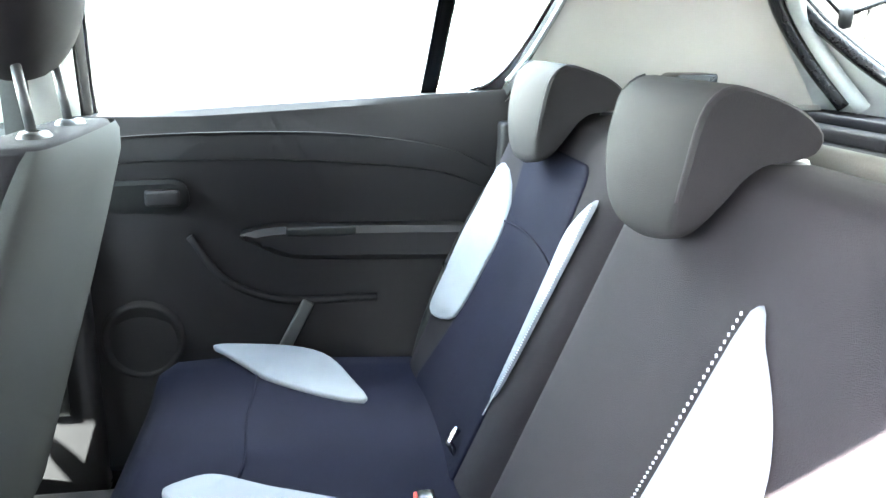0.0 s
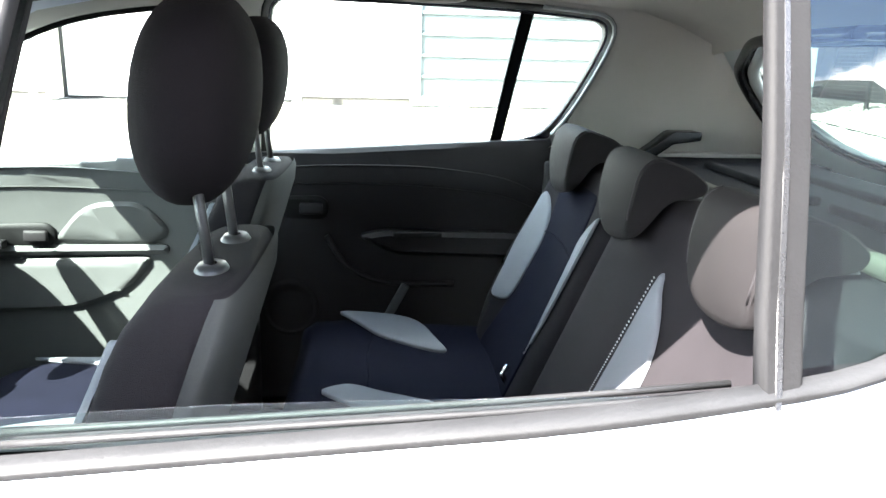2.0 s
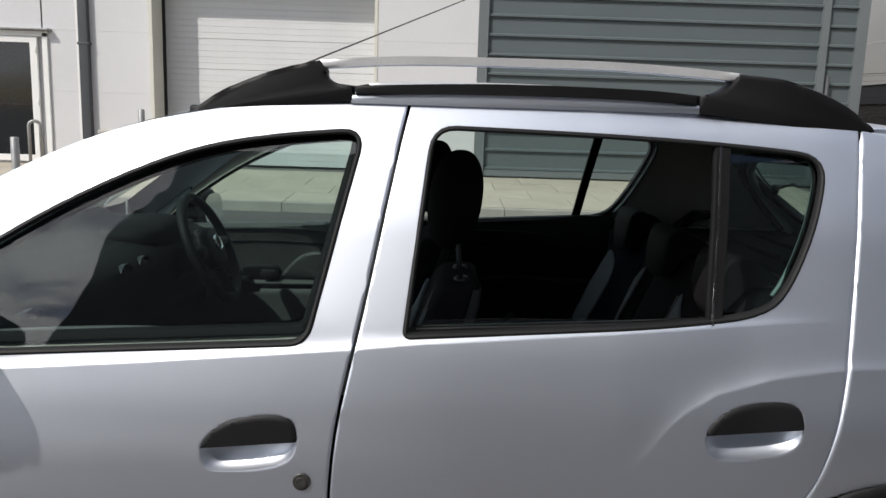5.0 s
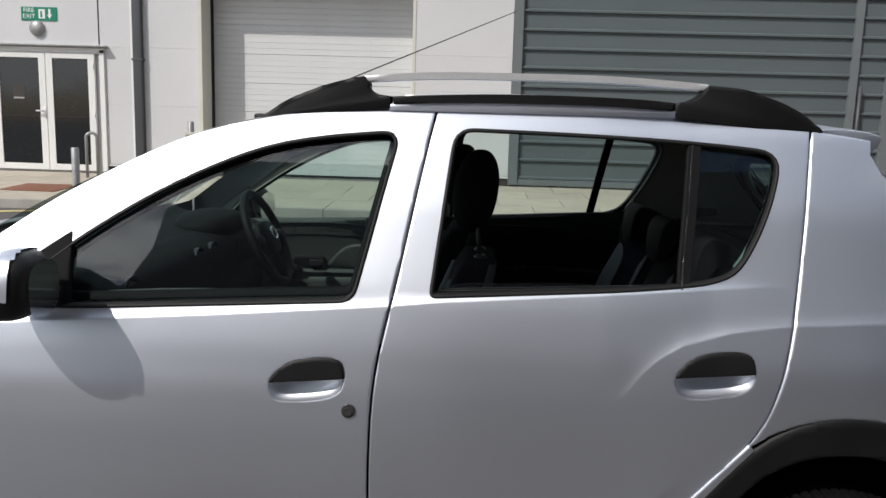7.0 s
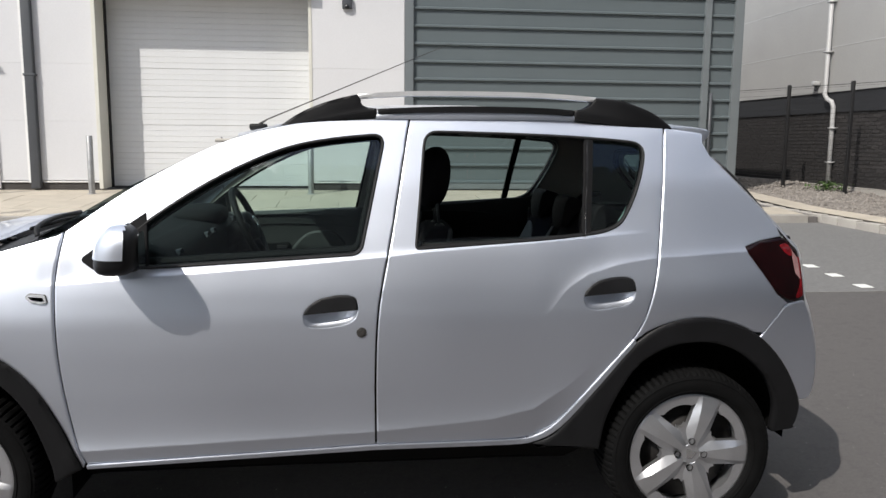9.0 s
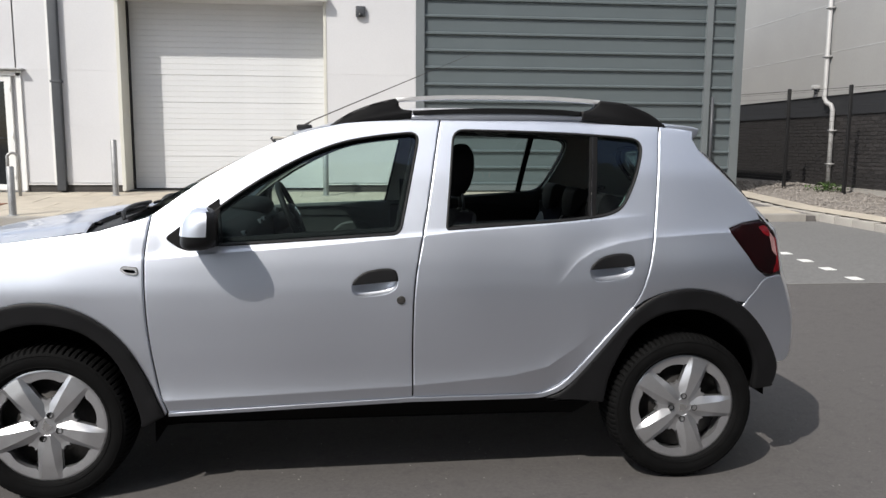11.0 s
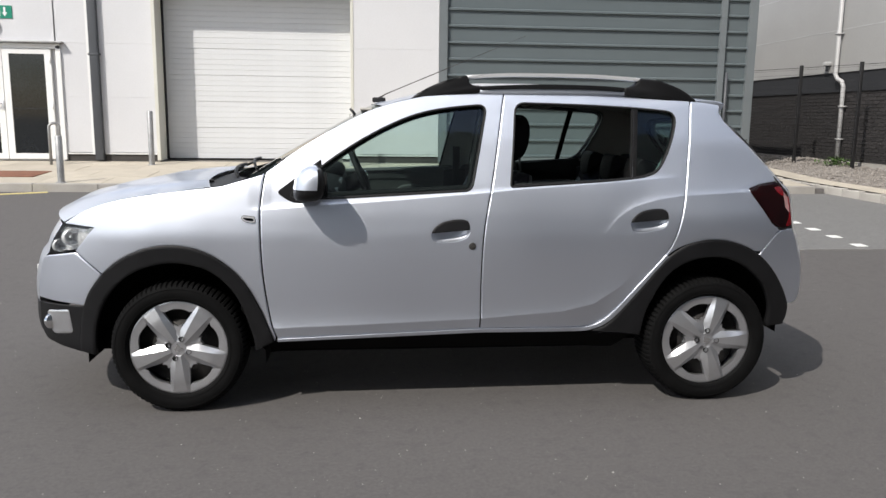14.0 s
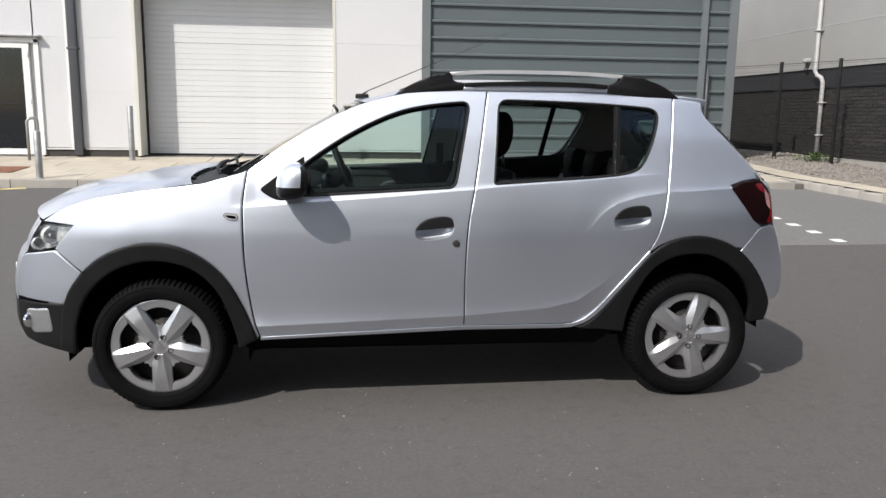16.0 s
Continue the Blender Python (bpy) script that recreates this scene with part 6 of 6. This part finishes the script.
# fire exit sign
def words(text, size, m, material, parent, name):
    cu = bpy.data.curves.new(name, "FONT")
    cu.body, cu.size, cu.extrude = text, size, 0.0015
    cu.align_x, cu.align_y = "CENTER", "CENTER"
    tmp = new(name, cu)
    me = bpy.data.meshes.new_from_object(tmp.evaluated_get(bpy.context.evaluated_depsgraph_get()))
    bpy.data.objects.remove(tmp)
    me.materials.append(M[material])
    ob = new(name, me)
    ob.parent = parent
    ob.matrix_world = m
    return ob


sign = tagged(part("fire_exit_sign", boxes((-7.324, -6.709, Y - 0.042, Y - 0.032, 3.081, 3.306), bevel=0.003), "green", None, "", False), "green fire exit sign with white lettering on the wall", "sign")
up = Matrix.Rotation(radians(90), 4, "X")
words("FIRE", 0.105, Matrix.Translation((-7.19, Y - 0.044, 3.250)) @ up, "sign_white", sign, "lettering")
words("EXIT", 0.105, Matrix.Translation((-7.19, Y - 0.044, 3.148)) @ up, "sign_white", sign, "lettering")
part("pictogram", boxes((-7.022, -6.911, Y - 0.046, Y - 0.041, 3.117, 3.270)), "sign_white", sign, "white door pictogram", False)
part("pictogram", boxes((-6.992, -6.958, Y - 0.048, Y - 0.045, 3.137, 3.239)), "green", sign, "", False)
bm = bmesh.new()
for x, z in ((-6.853, 3.275), (-6.817, 3.275), (-6.817, 3.185), (-6.790, 3.185), (-6.835, 3.115), (-6.880, 3.185), (-6.853, 3.185)):
    bm.verts.new((x, Y - 0.0445, z))
bm.faces.new(bm.verts)
part("arrow", bm, "sign_white", sign, "white down arrow", False)

# bulkhead lamp, sensor, downpipes
bl = tagged(part("bulkhead_lamp", lathe([(0.0, -0.075), (0.085, -0.068), (0.118, -0.045), (0.128, -0.01), (0.128, 0.0)], 32), "galv", None), "round grey bulkhead lamp above the door", "wall lamp")
part("lamp_rim", lathe([(0.128, -0.012), (0.136, -0.010), (0.136, 0.0)], 32), "pipe_white", bl)
sn = tagged(part("wall_camera", boxes((-0.135, 0.038, Y - 0.10, Y - 0.03, 3.698, 3.882), bevel=0.01), "pipe", None), "small dark square sensor box fixed to the white wall", "sensor")
part("sensor_window", lathe([(0.0, -0.012), (0.035, -0.008), (0.04, 0.0)], 18), "gloss_black", sn).matrix_world = Matrix.Translation((-0.05, Y - 0.10, 3.725))
dp = tagged(part("downpipe", boxes((-5.395, -5.244, Y - 0.13, Y - 0.02, PAVE, H), bevel=0.012), "pipe", None), "square dark grey rainwater downpipe on the wall", "downpipe")
for z in (2.46, 4.4):
    part("pipe_bracket", boxes((-5.416, -5.223, Y - 0.135, Y - 0.02, z, z + 0.04), bevel=0.004), "pipe", dp)
tp = tagged(part("trim", boxes((-5.458, -5.405, Y - 0.06, Y - 0.02, PAVE + 0.1, H)), "frame_white", None, "", False), "white wall edge trim beside the downpipe", "trim", kind="structure")

for ob in (door2, canopy, sign, dp, tp):
    ob.location.x -= 0.03
bl.matrix_world = Matrix.Translation((-7.09, Y - 0.030, 2.955))

# ---- pavement ----
tilt = math.atan(SLOPE)
pave_z = lambda x, y: ground_z(x, y) + 0.12
pave = tagged(part("pavement", grid(-16, 6.9, 7.5, WALL_Y + 0.5, 4, 6, lambda x, y: pave_z(x, y) - 0.012), "mortar", None, "", False), "pale concrete flag pavement in front of the building", "pavement", kind="structure")
rng = random.Random(4)
flag = None
for j in range(4):
    for i in range(23):
        x0 = -14.6 + 0.93 * i + (0.46 if j % 2 else 0)
        if x0 + 0.93 > 6.92:
            continue
        y0 = 7.50 + 0.79 * j
        if flag is None:
            flag = part("paving_slab", boxes((0.004, 0.926, 0.004, 0.786, -0.05, 0.0), bevel=0.004), "concrete", pave, "", False)
            o = flag
        else:
            o = new("paving_slab", flag.data)
            o.parent = pave
        o.matrix_world = Matrix.Translation((x0, y0, pave_z(x0, y0) + rng.uniform(-0.003, 0.001))) @ Matrix.Rotation(tilt, 4, "X")
kerb = tagged(part("kerb", boxes((-16, 6.95, 7.39, 7.48, 0.1, 0.36)), "mortar", None, "", False), "concrete kerb edge of the pavement", "kerb", kind="structure")
ks = None
for i in range(23):
    x0 = -14.6 + 0.93 * i
    if ks is None:
        ks = part("kerbstone", boxes((0.003, 0.927, 7.365, 7.495, 0.15, pave_z(0, 7.43)), bevel=0.012), "kerb", kerb, "", False)
        ks.location = (x0, 0, 0)
    else:
        o = new("kerbstone", ks.data)
        o.parent = kerb
        o.location = (x0, 0, rng.uniform(-0.004, 0.002))
mat_ = tagged(part("entrance_mat", boxes((-6.42, -5.60, 8.15, 8.90, 0, 0.012), bevel=0.004), "mat", None), "rust-red rectangular cover plate in the pavement", "ground cover")
mat_.matrix_world = Matrix.Translation((0, 8.15, pave_z(0, 8.15))) @ Matrix.Rotation(tilt, 4, "X") @ Matrix.Translation((0, -8.15, 0))

# pale grit in the asphalt
rng = random.Random(23)
bm = bmesh.new()
for k in range(1500):
    x, y = rng.uniform(-4.2, 4.4), rng.uniform(-3.4, 1.0) if k % 4 else rng.uniform(-1.8, 7.0)
    r, z = rng.uniform(0.0022, 0.0050) * (1.7 if k % 40 == 0 else 1.0), ground_z(x, y)
    base = [bm.verts.new((x + r * rng.uniform(0.6, 1.2) * math.cos(a), y + r * rng.uniform(0.6, 1.2) * math.sin(a), z - 0.001)) for a in [j * math.tau / 5 for j in range(5)]]
    top = bm.verts.new((x, y, z + r * 0.7))
    for j in range(5):
        bm.faces.new((base[j], base[(j + 1) % 5], top))
tagged(part("grit", bm, "grit", None, "", False), "pale stone chips bedded in dark asphalt", "grit", kind="stuff")

# bollards and hoop
for k, (x, y, h) in enumerate(((-4.95, 7.54, 0.69), (-4.29, 10.02, 0.96), (-0.685, 10.02, 0.96))):
    b = tagged(part("bollard", lathe([(0.0, h), (0.040, h), (0.050, h - 0.012), (0.050, 0.0)], 22, "z"), "galv", None), "plain galvanised steel tube bollard standing on the ground", "bollard", "bollards")
    b.location = (x, y, pave_z(x, y) if y > 7.4 else ground_z(x, y))
    part("base_plate", lathe([(0.0, 0.008), (0.075, 0.008), (0.080, 0.0)], 22, "z"), "galv", b)
hoop_pts = [(-6.00, 9.92, -0.02)] + [(-5.925 - 0.075 * math.cos(a), 9.95 - 0.03 * math.cos(a), 0.655 + 0.075 * math.sin(a)) for a in [math.pi * k / 10 for k in range(11)]] + [(-5.85, 9.98, -0.02)]
hoop = tagged(part("cycle_stand", tube(hoop_pts, 0.025, 12), "galv", None), "galvanised steel hoop stand fixed to the pavement", "hoop stand")
hoop.location = (0, 0, pave_z(0, 9.95))

# ---- kerb, gravel, fence, brick building ----
EX = 9.9
path_pts = [(6.90, 10.8), (6.90, 9.2), (6.92, 8.2), (7.10, 7.55), (7.28, 6.8), (7.52, 5.8), (7.85, 4.7), (8.4, 3.2), (9.2, 1.4), (10.2, -0.6)]
curve_pts = spline(path_pts, 5)
east_kerb = tagged(part("kerb", boxes((7.36, 7.40, 5.0, 7.0, 0.0, 0.1)), "mortar", None, "", False), "concrete kerb beside the lane", "kerb", kind="structure")
bm = bmesh.new()
rows = [[bm.verts.new((x + d, y, ground_z(x, y) + h)) for d, h in ((0.12, 0.115), (0.62, 0.118), (0.62, -0.05))] for x, y in curve_pts]
for a, b in zip(rows, rows[1:]):
    for i in range(2):
        bm.faces.new((a[i], a[i + 1], b[i + 1], b[i]))
tagged(part("pavement", bm, "concrete", None, "", False), "narrow concrete strip beside the gravel bed", "pavement", kind="structure")
for (xa, ya), (xb, yb) in zip(curve_pts[::2], curve_pts[2::2]):
    L = math.hypot(xb - xa, yb - ya)
    o = part("kerbstone", boxes((0, 0.135, 0.004, L - 0.004, -0.05, 0.12), bevel=0.012), "kerb", east_kerb, "", False)
    o.matrix_world = Matrix.Translation((xa, ya, (ground_z(xa, ya) + ground_z(xb, yb)) / 2)) @ Matrix.Rotation(math.atan2(yb - ya, xb - xa) - math.pi / 2, 4, "Z")
bm = bmesh.new()
bed_z = lambda x, y: ground_z(x, y) + 0.10 + 0.02 * noise.noise(Vector((x * 3, y * 3, 0)))
rows = [[bm.verts.new((x + 0.60 + (EX + 0.1 - x - 0.60) * t, y, bed_z(x + 0.60 + (EX + 0.1 - x - 0.60) * t, y))) for t in [k / 12 for k in range(13)]] for x, y in [(6.9, 30.0), (6.9, 20.0), (6.9, 15.0), (6.9, 12.5)] + [p for p in curve_pts if p[0] < 9.0]]
for a, b in zip(rows, rows[1:]):
    for i in range(12):
        bm.faces.new((a[i], a[i + 1], b[i + 1], b[i]))
tagged(part("gravel_bed", bm, "gravel", None), "bed of mixed grey and brown gravel beside the wall", "gravel", kind="structure")
rng = random.Random(9)
ms = []
for k in range(3600):
    y = rng.uniform(4.5, 14.0)
    edge_x = float(np.interp(y, [3.2, 4.7, 5.8, 6.8, 7.55, 8.2], [8.4, 7.85, 7.52, 7.28, 7.10, 6.92])) + 0.64
    x = rng.uniform(edge_x, EX - 0.1)
    r = rng.uniform(0.012, 0.036)
    ms.append(Matrix.Translation((x, y, bed_z(x, y) + r * 0.2)) @ Matrix.Rotation(rng.uniform(0, 3), 4, (rng.random(), rng.random(), 1)) @ Matrix.Diagonal((r, r * rng.uniform(0.6, 1), r * rng.uniform(0.5, 0.9), 1)))
pebble = bmesh.new()
bmesh.ops.create_icosphere(pebble, subdivisions=1, radius=1.0)
tagged(part("gravel_stones", repeated(indexed(pebble), ms), "stone", None, "", False), "loose grey and brown stones", "gravel", kind="stuff")
# weed
bm = bmesh.new()
WX, WY = 9.2, 10.7
for k in range(150):
    a, d = rng.uniform(0, math.tau), abs(rng.gauss(0, 0.15))
    h = rng.uniform(0.03, 0.20) * (1 - d)
    c = Vector((WX + d * math.cos(a) * 1.4, WY + d * math.sin(a), bed_z(WX, WY) + h))
    m = Matrix.Translation(c) @ Matrix.Rotation(rng.uniform(0, 6.3), 4, "Z") @ Matrix.Rotation(rng.uniform(-0.9, 0.9), 4, "X")
    w, l = rng.uniform(0.012, 0.026), rng.uniform(0.03, 0.07)
    bm.faces.new([bm.verts.new(m @ Vector(p)) for p in ((0, -l, 0), (w, 0, 0.01), (0, l, -0.012), (-w, 0, 0.01))])
for k in range(22):
    a, d = rng.uniform(0, math.tau), abs(rng.gauss(0, 0.10))
    x, y, z = WX + d * math.cos(a), WY + d * math.sin(a), bed_z(WX, WY)
    bm.faces.new([bm.verts.new(p) for p in ((x - 0.003, y, z), (x + 0.003, y, z), (x + rng.uniform(-0.06, 0.06), y, z + rng.uniform(0.08, 0.2)))])
weed = tagged(part("weed_plant", bm, "leaf", None, "", False), "low green weed growing in the gravel", "plant", kind="stuff")

# brick building with white upper wall
BASE = 0.60
east = tagged(part("wall_east", boxes((EX + 0.012, EX + 0.4, -4, 34, 0.0, 2.10)), "mortar", None, "", False), "dark brick lower wall of the neighbouring unit", "brick wall", kind="structure")
upper = tagged(part("wall_upper", boxes((EX - 0.06, EX + 0.4, -4, 34, 2.502, 9.0)), "offwhite_clad", None, "", False), "off-white cladding above the brickwork", "wall", kind="structure")
tagged(part("trim", boxes((EX - 0.03, EX + 0.02, -4, 34, 2.085, 2.50)), "dark_clad", None, "", False), "dark flashing band between brick and cladding", "trim", kind="structure")
for z in (3.40, 4.40, 5.45):
    part("panel_joint", boxes((EX - 0.064, EX - 0.056, -4, 34, z, z + 0.02)), "pipe_white", upper, "", False)
tagged(part("baseboard", boxes((EX - 0.12, EX + 0.05, -4, 34, 0.0, BASE)), "kerb", None, "", False), "pale concrete foot of the brick wall", "plinth", kind="structure")
brick = None
n = 0
rest = []
for j in range(20):
    z = BASE + 0.075 * j
    for i in range(52):
        y = 6.0 + 0.225 * i + (0.1125 if j % 2 else 0)
        if 7.6 < y < 11.6 and n < 290 and j > 3:
            n += 1
            if brick is None:
                brick = part("brick", boxes((EX - 0.004, EX + 0.05, 0.005, 0.220, 0.005, 0.070), bevel=0.003), "brick", east, "", False)
                brick.location = (0, y, z)
            else:
                o = new("brick", brick.data)
                o.parent = east
                o.location = (rng.uniform(-0.003, 0.002), y, z)
        else:
            rest.append(Matrix.Translation((rng.uniform(-0.003, 0.002), y, z)))
tagged(part("brickwork", repeated(indexed(boxes((EX - 0.004, EX + 0.05, 0.005, 0.220, 0.005, 0.070))), rest), "brick", east, "", False), kind="stuff")
PY = 11.75
tp2 = tagged(part("downpipe", tube([(EX - 0.15, PY + 0.14, 7.0), (EX - 0.15, PY + 0.14, 2.46), (EX - 0.13, PY + 0.08, 2.36), (EX - 0.10, PY - 0.04, 2.30), (EX - 0.08, PY - 0.08, 2.20), (EX - 0.08, PY - 0.10, 0.55)], 0.048, 12), "pipe_white", None), "pale round rainwater downpipe with an offset bend", "downpipe")
for z in (1.75, 1.05):
    part("pipe_bracket", boxes((EX - 0.14, EX + 0.0, PY - 0.17, PY - 0.03, z, z + 0.03)), "pipe_white", tp2)
for z in (3.3, 4.3):
    part("pipe_bracket", boxes((EX - 0.21, EX - 0.05, PY + 0.07, PY + 0.21, z, z + 0.03)), "pipe_white", tp2)
# fence
FP = [(7.80, 14.2), (8.30, 12.9), (8.80, 11.6), (9.30, 10.3), (9.74, 9.1)]
fence = tagged(part("fence", tube([(x, y, 2.56) for x, y in FP], 0.005, 6), "black_metal", None), "black steel post and wire mesh fence in the gravel", "fence")
for x, y in FP:
    part("post", boxes((x - 0.03, x + 0.03, y - 0.03, y + 0.03, 0.3, 2.61), bevel=0.006), "black_metal", fence)
for z in [0.62 + 0.10 * k for k in range(20)]:
    part("wire", tube([(x, y, z) for x, y in FP], 0.0022, 5), "black_metal", fence)
fl = tagged(part("flood_lamp", boxes((EX - 0.20, EX - 0.06, 12.20, 12.33, 2.66, 2.75), bevel=0.02), "pipe_white", None), "small pale floodlight on the cladding", "lamp")
part("bracket", boxes((EX - 0.15, EX - 0.11, 12.24, 12.29, 2.55, 2.67)), "pipe", fl)

# ---- road markings ----
for k, y in enumerate((4.80, 4.34, 3.89, 3.41)):
    d = tagged(part("road_dash", boxes((-0.065, 0.065, -0.07, 0.07, 0.003, 0.008)), "road_white", None, "", False), "small white painted dash on the asphalt", "road marking", "white dashes", "structure")
    d.matrix_world = Matrix.Translation((4.985 - 0.012 * k, y, ground_z(5, y))) @ Matrix.Rotation(tilt, 4, "X")
tagged(part("road_line", boxes((-1.6, 1.6, -0.05, 0.05, -0.002, 0.006)), "road_yellow", None, "", False), "faded yellow line on the asphalt", "road marking", kind="structure").matrix_world = Matrix.Translation((-6.55, 6.72, ground_z(-6.5, 6.72))) @ Matrix.Rotation(tilt, 4, "X") @ Matrix.Rotation(radians(22), 4, "Z")
o = tagged(part("road_seam", boxes((-20, 20, -0.015, 0.015, -0.002, 0.007)), "seam", None, "", False), "pale joint line in the asphalt", "road joint", kind="structure")
o.matrix_world = Matrix.Translation((21.6, 3.2, ground_z(0, 3.2)))
